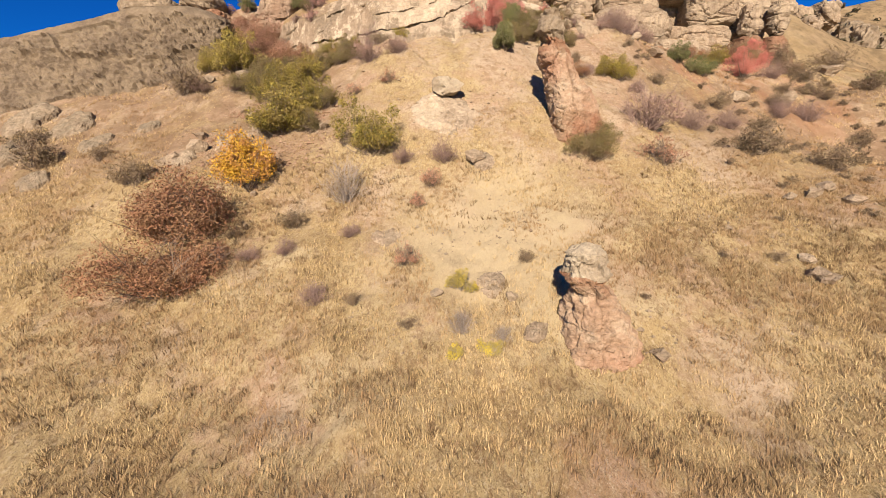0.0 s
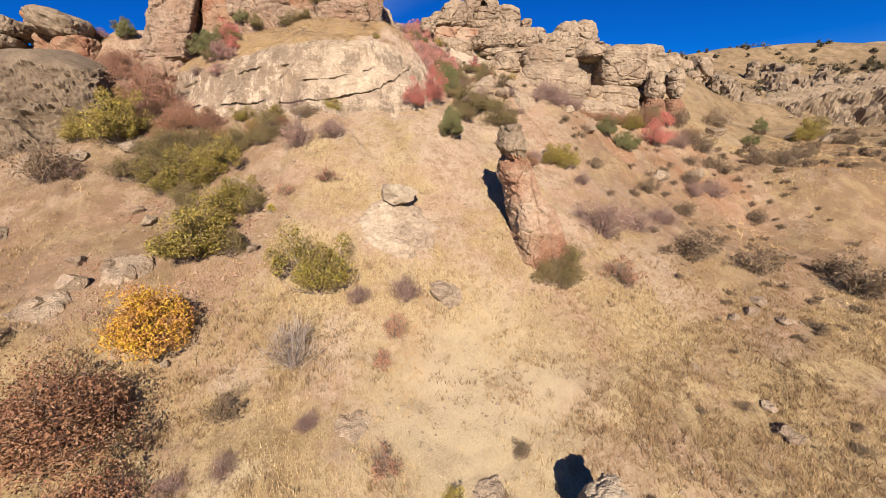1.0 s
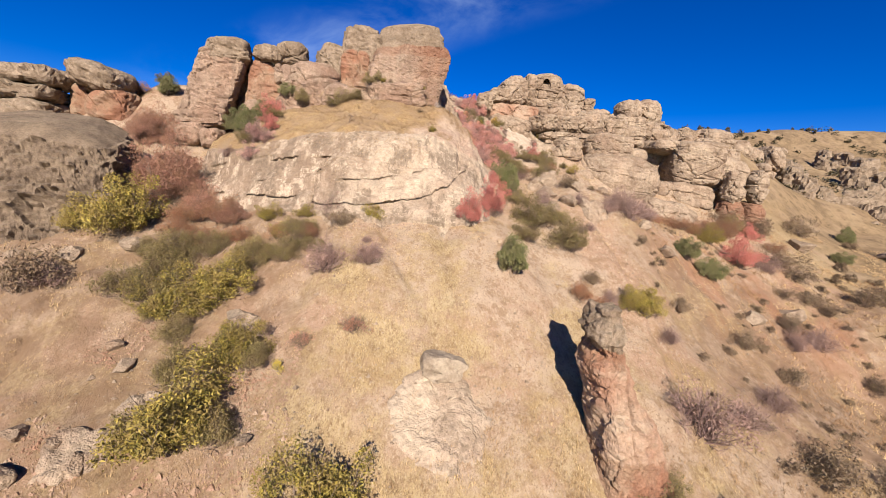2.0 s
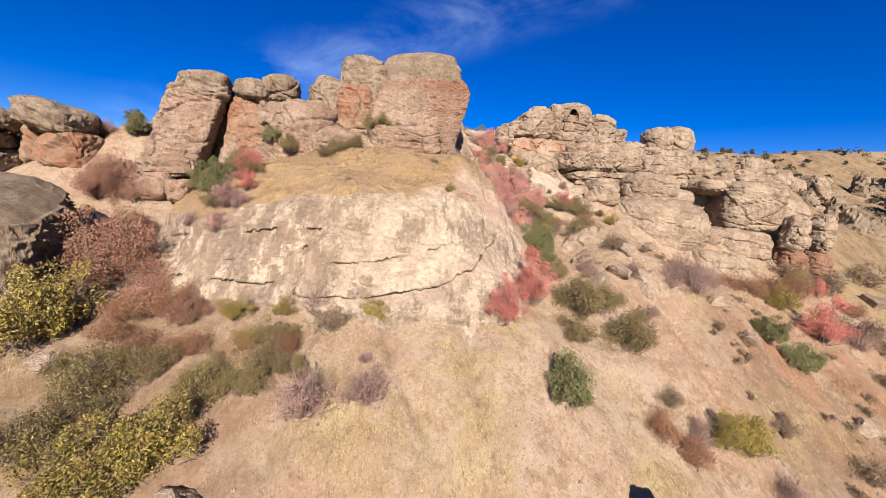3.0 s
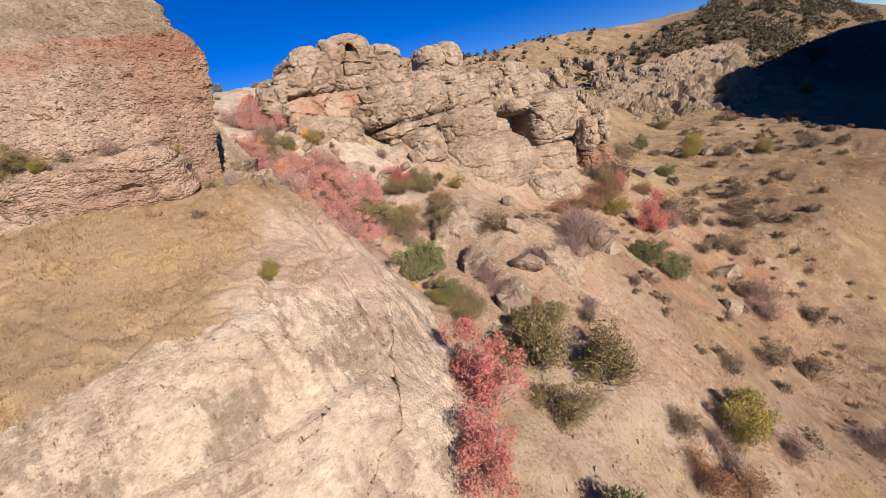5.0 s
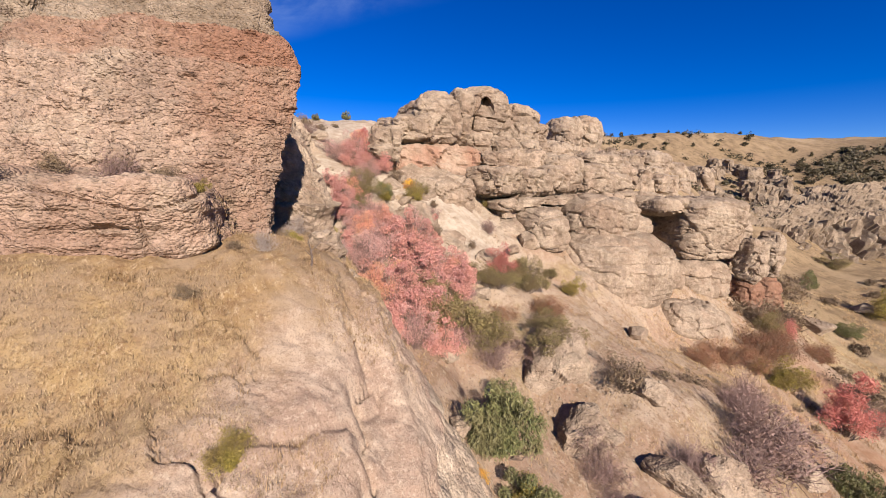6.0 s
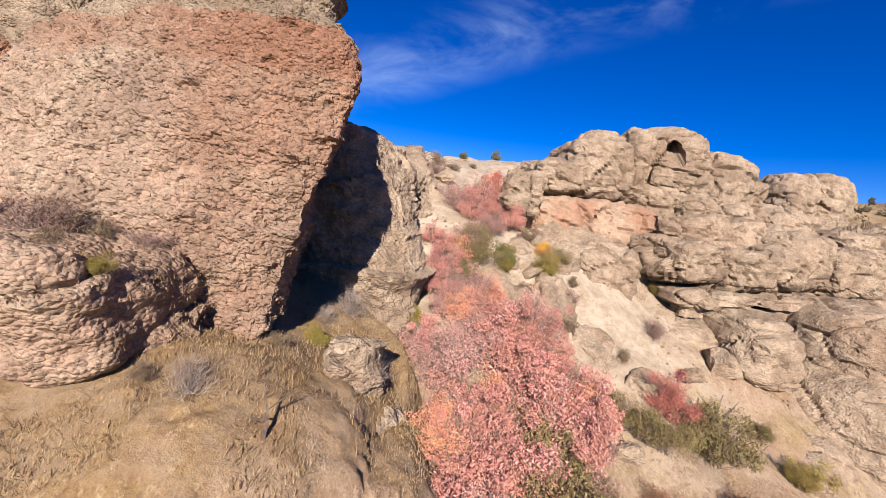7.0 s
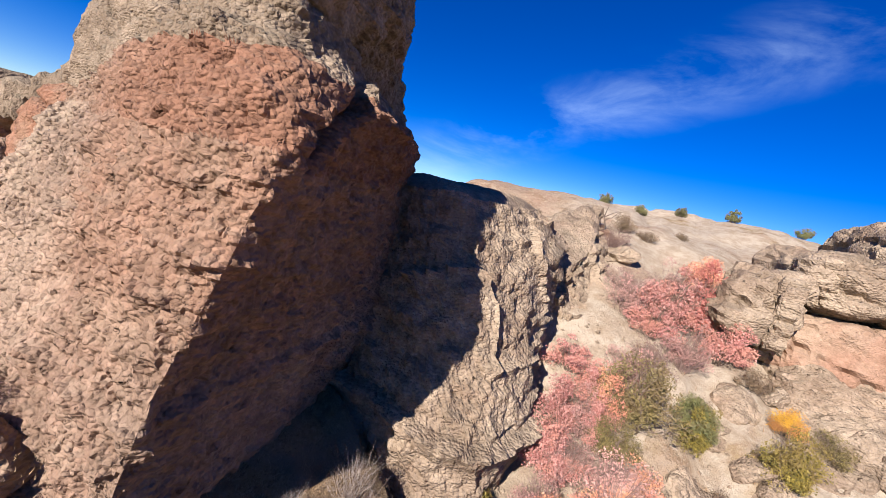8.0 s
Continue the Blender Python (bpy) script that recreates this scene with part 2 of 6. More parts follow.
def ground_material():
    m, n, l, p = nodes_of("dry_hillside")
    g = n.new("ShaderNodeNewGeometry")
    sp = n.new("ShaderNodeSeparateXYZ")
    l.new(g.outputs["Position"], sp.inputs[0])
    upper = times(n, l, times(n, l, step_of(n, l, sp.outputs[1], 14.0, 46.0), times(n, l, step_of(n, l, sp.outputs[1], 92.0, 76.0), step_of(n, l, sp.outputs[0], 62.0, 34.0))), 0.17)
    bare = step_of(n, l, times(n, l, noise_of(n, l, 0.17, 6.0, 0.7), upper, "ADD"), 0.50, 0.66)
    c = mix_of(n, l, bare, grass_colour(n, l), earth_colour(n, l))
    # bleached thin grass below the pale bedrock
    spot = n.new("ShaderNodeVectorMath")
    spot.operation = "DISTANCE"
    spot.inputs[1].default_value = (3.0, 19.5, -3.5)
    l.new(g.outputs["Position"], spot.inputs[0])
    near = step_of(n, l, times(n, l, spot.outputs["Value"], times(n, l, noise_of(n, l, 0.3, 5.0, 0.65), 9.0), "ADD"), 14.0, 6.5)
    c = mix_of(n, l, times(n, l, near, 0.75), c, (0.397, 0.323, 0.21))
    # thicker brown cover and low brush on the valley floor and the far hill
    beyond = step_of(n, l, sp.outputs[0], 46.0, 74.0)
    brush = mix_of(n, l, step_of(n, l, noise_of(n, l, 0.35, 6.0, 0.75), 0.42, 0.62), (0.227, 0.162, 0.0937), (0.125, 0.0877, 0.0511))
    brush = mix_of(n, l, step_of(n, l, noise_of(n, l, 1.1, 5.0, 0.8), 0.54, 0.62), brush, (0.0681, 0.0511, 0.0284))
    brush = mix_of(n, l, step_of(n, l, noise_of(n, l, 0.09, 4.0, 0.6), 0.50, 0.66), brush, (0.267, 0.199, 0.12))
    c = mix_of(n, l, times(n, l, beyond, 0.85), c, brush)
    # darker still, in broken patches, beyond x 150 and nearer than y 122
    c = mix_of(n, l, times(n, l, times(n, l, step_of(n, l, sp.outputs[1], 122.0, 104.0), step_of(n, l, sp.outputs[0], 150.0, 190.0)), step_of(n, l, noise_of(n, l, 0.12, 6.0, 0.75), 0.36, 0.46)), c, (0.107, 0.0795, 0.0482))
    # darker brown earth on the gravelly slope and beyond the hoodoos
    slopes = times(n, l, step_of(n, l, sp.outputs[0], -5.0, -11.0), step_of(n, l, sp.outputs[0], 16.0, 24.0), "ADD")
    slopes = times(n, l, times(n, l, slopes, times(n, l, step_of(n, l, sp.outputs[1], 50.0, 44.0), step_of(n, l, sp.outputs[1], 21.0, 31.0))), times(n, l, times(n, l, step_of(n, l, noise_of(n, l, 0.5, 7.0, 0.75), 0.36, 0.60), 0.6), 0.2, "ADD"))
    c = mix_of(n, l, slopes, c, (0.165, 0.106, 0.064))
    # red earth washed out below the red beds
    wash = times(n, l, step_of(n, l, sp.outputs[1], 36.0, 42.0), step_of(n, l, sp.outputs[1], 58.0, 51.0))
    wash = times(n, l, wash, times(n, l, step_of(n, l, sp.outputs[0], 20.0, 27.0), step_of(n, l, sp.outputs[0], 50.0, 42.0)))
    wash = times(n, l, wash, step_of(n, l, noise_of(n, l, (0.22, 0.10, 0.10), 5.0, 0.7), 0.44, 0.60))
    c = mix_of(n, l, times(n, l, wash, 0.6), c, (0.261, 0.133, 0.0766))
    # pale bedrock and grit at the head of the gully
    head = times(n, l, step_of(n, l, sp.outputs[1], 57.0, 63.0), times(n, l, step_of(n, l, sp.outputs[0], 22.0, 16.0), step_of(n, l, sp.outputs[0], 0.0, 4.0)))
    grit = mix_of(n, l, step_of(n, l, noise_of(n, l, 1.4, 7.0, 0.8), 0.40, 0.62), (0.443, 0.375, 0.284), (0.323, 0.255, 0.181))
    c = mix_of(n, l, times(n, l, head, step_of(n, l, noise_of(n, l, 0.4, 6.0, 0.7), 0.36, 0.50)), c, grit)
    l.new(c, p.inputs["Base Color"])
    p.inputs["Roughness"].default_value = 0.95
    p.inputs["Specular IOR Level"].default_value = 0.15
    u = bump_of(n, l, None, noise_of(n, l, (2.4, 1.6, 1.6), 7.0, 0.75), 0.8, 0.20)
    bump_of(n, l, p, noise_of(n, l, 12.0, 5.0, 0.8), 0.8, 0.05, u)
    return m


def rock_material(name, pale=(0.299, 0.237, 0.164), dark=(0.164, 0.127, 0.0869), red=(0.219, 0.0998, 0.0499), red_at=None, red_wide=1.0, red_much=0.0,
                  streaks=0.5, streak_size=1.1, weather=None, runs=0.0, pebble=15.0, pebbly=1.0, grey=0.6, cream=0.4, stain_shade=None):
    """Sandy conglomerate: pale matrix, pebbles, water streaks, a red bed, grey lichen on what faces up."""
    m, n, l, p = nodes_of(name)
    c = mix_of(n, l, step_of(n, l, noise_of(n, l, 0.45, 7.0, 0.7), 0.42, 0.60), pale, dark)
    c = mix_of(n, l, times(n, l, step_of(n, l, noise_of(n, l, (0.5, 0.5, 0.9), 5.0), 0.52, 0.64), cream), c, (0.359, 0.299, 0.219))
    if red_much:
        c = mix_of(n, l, times(n, l, step_of(n, l, noise_of(n, l, (0.30, 0.30, 0.22), 5.0, 0.6), 0.45, 0.62), red_much), c, red)
    if red_at is not None:
        wob = times(n, l, times(n, l, noise_of(n, l, (0.35, 0.35, 0.8), 4.0), 0.5, "SUBTRACT"), 3.0)
        off = times(n, l, times(n, l, times(n, l, height_of(n, l), wob, "ADD"), red_at, "SUBTRACT"), 1.0 / red_wide)
        band = step_of(n, l, times(n, l, off, 0.0, "ABSOLUTE"), 1.0, 0.55)
        c = mix_of(n, l, times(n, l, band, 0.85), c, red)
    if stain_shade:
        # red wash below a bed, strongest towards one side, its colour also deepening the shaded flank: (x from, x to, z
        # from, z to)
        g = n.new("ShaderNodeNewGeometry")
        at = n.new("ShaderNodeSeparateXYZ")
        l.new(g.outputs["Position"], at.inputs[0])
        side = times(n, l, times(n, l, at.outputs[0], times(n, l, times(n, l, noise_of(n, l, 0.5, 5.0, 0.65), 0.5, "SUBTRACT"), 5.0), "ADD"), times(n, l, at.outputs[2], -0.3), "ADD")
        run = times(n, l, step_of(n, l, side, stain_shade[0] - 8.4, stain_shade[1] - 8.4), step_of(n, l, at.outputs[2], stain_shade[2], stain_shade[3]))
        c = mix_of(n, l, times(n, l, run, 0.6), c, red)
    if weather:
        # brown-grey crust on one end: (x from, x to)
        g = n.new("ShaderNodeNewGeometry")
        at = n.new("ShaderNodeSeparateXYZ")
        l.new(g.outputs["Position"], at.inputs[0])
        e = times(n, l, at.outputs[0], times(n, l, times(n, l, noise_of(n, l, (0.35, 0.35, 0.12), 6.0, 0.7), 0.5, "SUBTRACT"), 14.0), "ADD")
        drip = times(n, l, times(n, l, step_of(n, l, noise_of(n, l, (0.9, 0.9, 0.07), 6.0, 0.65), 0.40, 0.56), 0.8), 0.12, "ADD")
        c = mix_of(n, l, times(n, l, step_of(n, l, e, weather[0], weather[1]), drip), c, (0.185, 0.136, 0.0963))
    steep = step_of(n, l, up_of(n, l), 0.74, 0.54)
    if runs:
        # pale lime runs down the face
        s = step_of(n, l, noise_of(n, l, (1.05, 1.05, 0.10), 6.0, 0.65), 0.53, 0.60)
        s = times(n, l, s, step_of(n, l, noise_of(n, l, (1.6, 1.6, 1.1), 6.0, 0.75), 0.38, 0.54))
        c = mix_of(n, l, times(n, l, times(n, l, s, steep), runs), c, (0.43, 0.357, 0.267))
    if streaks:
        s = step_of(n, l, noise_of(n, l, (streak_size, streak_size, 0.07 * streak_size), 6.0, 0.62), 0.50, 0.57)
        s = times(n, l, s, step_of(n, l, noise_of(n, l, (2.8, 2.8, 1.6), 6.0, 0.75), 0.32, 0.52))
        c = mix_of(n, l, times(n, l, times(n, l, s, steep), streaks), c, (0.15, 0.117, 0.0848))
    c = mix_of(n, l, times(n, l, times(n, l, step_of(n, l, up_of(n, l), 0.35, 0.8), step_of(n, l, noise_of(n, l, 1.1, 6.0, 0.7), 0.36, 0.58)), grey), c, (0.164, 0.138, 0.0998))
    v = n.new("ShaderNodeTexVoronoi")
    v.inputs["Scale"].default_value = 1.0
    warp = n.new("ShaderNodeVectorMath")
    warp.operation = "ADD"
    stir = n.new("ShaderNodeTexNoise")
    stir.inputs["Scale"].default_value, stir.inputs["Detail"].default_value = 1.3, 3.0
    l.new(mapped(n, l, (pebble * 0.5, pebble * 0.5, pebble * 0.8)), stir.inputs["Vector"])
    l.new(mapped(n, l, (pebble, pebble, pebble * 1.35)), warp.inputs[0])
    l.new(stir.outputs["Color"], warp.inputs[1])
    l.new(warp.outputs[0], v.inputs["Vector"])
    sp = n.new("ShaderNodeSeparateColor")
    l.new(v.outputs["Color"], sp.inputs[0])
    # grain of the matrix, then pebbles lighter and darker than it
    c = mix_of(n, l, 1.0, c, mix_of(n, l, step_of(n, l, noise_of(n, l, (3.4, 3.4, 4.2), 8.0, 0.72), 0.34, 0.64), (0.84, 0.82, 0.80), (1.10, 1.10, 1.10)), "MULTIPLY")
    c = mix_of(n, l, 0.7 * pebbly, c, mix_of(n, l, sp.outputs[0], (0.78, 0.76, 0.74), (1.22, 1.21, 1.2)), "MULTIPLY")
    # shade of the pits painted into the colour, dark where the bump sinks
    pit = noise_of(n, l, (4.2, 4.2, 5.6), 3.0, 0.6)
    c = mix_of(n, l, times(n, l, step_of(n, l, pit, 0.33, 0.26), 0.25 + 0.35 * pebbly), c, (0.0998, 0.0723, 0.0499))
    l.new(c, p.inputs["Base Color"])
    p.inputs["Roughness"].default_value = 0.92
    p.inputs["Specular IOR Level"].default_value = 0.15
    u = bump_of(n, l, None, noise_of(n, l, (1.8, 1.8, 2.3), 8.0, 0.66), 0.8, 0.05 + 0.06 * pebbly)
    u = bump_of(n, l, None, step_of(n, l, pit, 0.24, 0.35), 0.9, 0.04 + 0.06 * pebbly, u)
    u = bump_of(n, l, None, v.outputs["Distance"], min(1.0, 1.1 * pebbly), -0.7 / pebble, u)
    bump_of(n, l, p, noise_of(n, l, 20.0, 4.0, 0.75), 0.6, 0.022, u)
    return m


def crown_material():
    """Straw stubble on one side, pinkish gravelly bedrock on the other."""
    m, n, l, p = nodes_of("stubble_on_rock")
    soil = mix_of(n, l, step_of(n, l, noise_of(n, l, 0.5, 5.0, 0.7), 0.40, 0.60), mix_of(n, l, 1.0, grass_colour(n, l), (0.95, 0.89, 0.82), "MULTIPLY"), (0.245, 0.176, 0.108))
    grit = mix_of(n, l, step_of(n, l, noise_of(n, l, 0.5, 6.0, 0.72), 0.42, 0.60), (0.315, 0.225, 0.163), (0.40, 0.312, 0.23))
    grit = mix_of(n, l, times(n, l, step_of(n, l, noise_of(n, l, 1.4, 6.0, 0.75), 0.50, 0.62), 0.6), grit, (0.225, 0.158, 0.112))
    grit = mix_of(n, l, times(n, l, step_of(n, l, noise_of(n, l, 9.0, 5.0, 0.8), 0.53, 0.62), 0.7), grit, (0.47, 0.385, 0.29))
    grit = mix_of(n, l, times(n, l, step_of(n, l, noise_of(n, l, 17.0, 4.0, 0.8), 0.54, 0.62), 0.6), grit, (0.14, 0.095, 0.065))
    g = n.new("ShaderNodeNewGeometry")
    at = n.new("ShaderNodeSeparateXYZ")
    l.new(g.outputs["Position"], at.inputs[0])
    side = times(n, l, times(n, l, at.outputs[0], at.outputs[1], "SUBTRACT"), times(n, l, noise_of(n, l, 0.45, 6.0, 0.7), 7.0), "ADD")
    mat = mix_of(n, l, step_of(n, l, side, -42.2, -45.6), grit, soil)
    mat = mix_of(n, l, times(n, l, step_of(n, l, noise_of(n, l, 20.0, 5.0, 0.85), 0.52, 0.60), 0.4), mat, (0.115, 0.078, 0.048))
    l.new(mat, p.inputs["Base Color"])
    p.inputs["Roughness"].default_value = 0.95
    p.inputs["Specular IOR Level"].default_value = 0.15
    u = bump_of(n, l, None, noise_of(n, l, 3.0, 6.0, 0.75), 0.8, 0.07)
    bump_of(n, l, p, noise_of(n, l, 20.0, 5.0, 0.8), 0.8, 0.035, u)
    return m


def leaf_material(name, a, b, c, gloss=0.5, patch=1.3):
    """Leaves of three tints, by clump and by bush."""
    m, n, l, p = nodes_of(name)
    g = n.new("ShaderNodeNewGeometry")
    o = n.new("ShaderNodeObjectInfo")
    k = mix_of(n, l, step_of(n, l, g.outputs["Random Per Island"], 0.1, 0.9), a, b)
    k = mix_of(n, l, step_of(n, l, noise_of(n, l, patch, 2.0 if patch > 1 else 5.0), 0.42, 0.62), k, c)
    h = n.new("ShaderNodeHueSaturation")
    l.new(k, h.inputs["Color"])
    l.new(times(n, l, times(n, l, o.outputs["Random"], 0.35), 0.82, "ADD"), h.inputs["Value"])
    l.new(h.outputs[0], p.inputs["Base Color"])
    p.inputs["Roughness"].default_value = gloss
    p.inputs["Specular IOR Level"].default_value = 0.25
    return m


def twig_material(name, a, b):
    m, n, l, p = nodes_of(name)
    l.new(mix_of(n, l, step_of(n, l, noise_of(n, l, 9.0, 4.0), 0.35, 0.7), a, b), p.inputs["Base Color"])
    p.inputs["Roughness"].default_value = 0.9
    bump_of(n, l, p, noise_of(n, l, 40.0, 3.0), 0.4, 0.01)
    return m


GROUND = ground_material()
ROCK_TOWER = rock_material("tower_rock", pale=(0.32, 0.236, 0.172), dark=(0.238, 0.170, 0.124), red=(0.237, 0.129, 0.0817), red_much=0.3, streaks=0.3, grey=0.35, pebble=11.0, pebbly=0.9, stain_shade=(-1.6, 1.6, 25.0, 28.5))
ROCK_BED = rock_material("red_bed_rock", pale=(0.284, 0.198, 0.139), dark=(0.228, 0.153, 0.107), red=(0.202, 0.0929, 0.055), red_much=0.35, streaks=0.1, grey=0.2, cream=0.15, pebble=12.0, stain_shade=(-2.0, 1.4, 8.0, 9.0))
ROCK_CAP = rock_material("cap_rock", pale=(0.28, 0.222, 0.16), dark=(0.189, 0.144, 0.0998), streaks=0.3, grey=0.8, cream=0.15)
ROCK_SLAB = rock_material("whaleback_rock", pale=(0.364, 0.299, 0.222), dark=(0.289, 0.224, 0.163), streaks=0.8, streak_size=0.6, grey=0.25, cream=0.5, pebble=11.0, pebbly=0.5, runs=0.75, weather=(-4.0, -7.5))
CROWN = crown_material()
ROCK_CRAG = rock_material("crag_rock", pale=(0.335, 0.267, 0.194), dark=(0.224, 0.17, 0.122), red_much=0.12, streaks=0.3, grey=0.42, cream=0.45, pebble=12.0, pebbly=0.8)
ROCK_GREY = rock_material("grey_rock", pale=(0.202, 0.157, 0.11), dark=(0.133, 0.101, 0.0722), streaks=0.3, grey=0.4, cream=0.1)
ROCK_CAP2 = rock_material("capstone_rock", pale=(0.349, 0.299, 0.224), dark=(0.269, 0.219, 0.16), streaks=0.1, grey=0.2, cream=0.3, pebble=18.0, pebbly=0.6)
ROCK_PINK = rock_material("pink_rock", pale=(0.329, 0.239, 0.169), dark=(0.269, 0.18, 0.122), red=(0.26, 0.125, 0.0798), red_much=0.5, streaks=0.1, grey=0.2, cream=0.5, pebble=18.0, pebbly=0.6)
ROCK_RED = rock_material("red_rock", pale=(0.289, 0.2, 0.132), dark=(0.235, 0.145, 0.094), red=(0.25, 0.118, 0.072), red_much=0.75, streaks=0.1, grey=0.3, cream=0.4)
LEAF_OLIVE = leaf_material("olive_leaves", (0.123, 0.106, 0.0264), (0.326, 0.255, 0.0528), (0.211, 0.154, 0.0484))
LEAF_JUNIPER = leaf_material("juniper_leaves", (0.0968, 0.106, 0.0396), (0.185, 0.18, 0.0704), (0.15, 0.136, 0.0616))
LEAF_GOLD = leaf_material("gold_leaves", (0.546, 0.29, 0.0352), (0.634, 0.396, 0.0528), (0.405, 0.194, 0.0704))
LEAF_PINK = leaf_material("pink_leaves", (0.352, 0.132, 0.114), (0.528, 0.29, 0.246), (0.458, 0.22, 0.167))
LEAF_ROSE = leaf_material("dusty_rose_leaves", (0.387, 0.194, 0.167), (0.458, 0.29, 0.246), (0.352, 0.211, 0.176))
LEAF_ORANGE = leaf_material("orange_pink_leaves", (0.528, 0.246, 0.132), (0.581, 0.334, 0.194), (0.51, 0.211, 0.15))
LEAF_RED = leaf_material("red_leaves", (0.396, 0.11, 0.0924), (0.493, 0.198, 0.163), (0.422, 0.158, 0.119))
LEAF_RUST = leaf_material("rust_leaves", (0.194, 0.088, 0.0528), (0.273, 0.141, 0.0748), (0.229, 0.132, 0.0704))
LEAF_SAGE = leaf_material("sage_leaves", (0.132, 0.0968, 0.0572), (0.22, 0.163, 0.0968), (0.167, 0.114, 0.0704))
LEAF_PLUM = leaf_material("plum_leaves", (0.194, 0.123, 0.101), (0.273, 0.18, 0.145), (0.229, 0.145, 0.114))
LEAF_FLOWER = leaf_material("rabbitbrush_flowers", (0.44, 0.334, 0.044), (0.493, 0.387, 0.0704), (0.299, 0.238, 0.0792))
LEAF_OLIVE2 = leaf_material("faded_olive_leaves", (0.123, 0.101, 0.0396), (0.238, 0.189, 0.0748), (0.167, 0.123, 0.0572))
LEAF_RUSTY = leaf_material("rusty_leaves", (0.317, 0.15, 0.0924), (0.387, 0.211, 0.136), (0.334, 0.185, 0.123))
LEAF_REDRUST = leaf_material("red_brown_leaves", (0.20, 0.095, 0.065), (0.33, 0.18, 0.125), (0.25, 0.14, 0.085))
TWIG_PLUM = twig_material("plum_twigs", (0.167, 0.11, 0.0924), (0.255, 0.176, 0.15))
TWIG = twig_material("twigs", (0.114, 0.0792, 0.0572), (0.211, 0.163, 0.123))
TWIG_GREY = twig_material("grey_twigs", (0.229, 0.185, 0.158), (0.352, 0.299, 0.255))
LEAF_SCRUB = leaf_material("dark_scrub", (0.0616, 0.0528, 0.0308), (0.106, 0.088, 0.0484), (0.0792, 0.066, 0.0352))
WEED = leaf_material("brown_weeds", (0.176, 0.11, 0.0572), (0.264, 0.176, 0.0968), (0.211, 0.141, 0.0704), 0.7)
STUBBLE = leaf_material("stubble", (0.25, 0.176, 0.093), (0.35, 0.265, 0.145), (0.285, 0.195, 0.113), 0.8)
STRAW = leaf_material("straw", (0.396, 0.282, 0.141), (0.51, 0.383, 0.207), (0.29, 0.18, 0.0924), 0.7, 0.16)


# ---- mesh helpers ----
def mesh_of(name, verts, faces, material, smooth=False):
    me = bpy.data.meshes.new(name)
    v = np.asarray(verts, np.float32)
    f = np.asarray(faces, np.int32)
    k = f.shape[1]
    me.vertices.add(len(v))
    me.vertices.foreach_set("co", v.ravel())
    me.loops.add(f.size)
    me.loops.foreach_set("vertex_index", f.ravel())
    me.polygons.add(len(f))
    me.polygons.foreach_set("loop_start", np.arange(0, f.size, k, dtype=np.int32))
    me.polygons.foreach_set("use_smooth", np.full(len(f), smooth))
    me.materials.append(material)
    me.update(calc_edges=True)
    return me


def grid_faces(rows, cols, wrap=False):
    r, c = np.meshgrid(np.arange(rows - 1), np.arange(cols if wrap else cols - 1), indexing="ij")
    c2 = (c + 1) % cols
    return np.stack([r * cols + c, r * cols + c2, (r + 1) * cols + c2, (r + 1) * cols + c], -1).reshape(-1, 4)


def part(name, me, parent, label=""):
    ob = new(name, me)
    ob.parent = parent
    return tagged(ob, label)


# ---- ground ----
def spaced(lo, hi, fine_lo, fine_hi, step, grow):
    mid = list(np.arange(fine_lo, fine_hi + step, step))
    d, v = step, mid[-1]
    while v < hi:
        d *= grow
        v += d
        mid.append(v)
    d, v = step, mid[0]
    while v > lo:
        d *= grow
        v -= d
        mid.insert(0, v)
    return np.array(mid)


gx = spaced(-600, 900, -26, 34, 0.27, 1.04)
gy = spaced(-300, 900, 3, 66, 0.27, 1.04)
GX, GY = np.meshgrid(gx, gy)
GZ = land(GX, GY)
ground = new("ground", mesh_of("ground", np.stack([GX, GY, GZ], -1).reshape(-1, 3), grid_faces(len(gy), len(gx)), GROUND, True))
tagged(ground, "steep hillside of dry straw grass and pale gravelly earth", "ground", kind="structure")


# ---- rock ----
def closed_curve(points, count):
    """A smooth closed line through the points, count samples by index."""
    p = np.array(points, float)
    k = len(p)
    t = np.arange(count) / count * k
    i = np.floor(t).astype(int)
    f = (t - i)[:, None]
    a, b, c, d = p[(i - 1) % k], p[i % k], p[(i + 1) % k], p[(i + 2) % k]
    tight = 0.35
    return (b + 0.5 * f * ((c - a) + f * (2 * a - 5 * b + 4 * c - d + f * (3 * (b - c) + d - a)))) * (1 - tight) + tight * (b * (1 - f) + c * f)


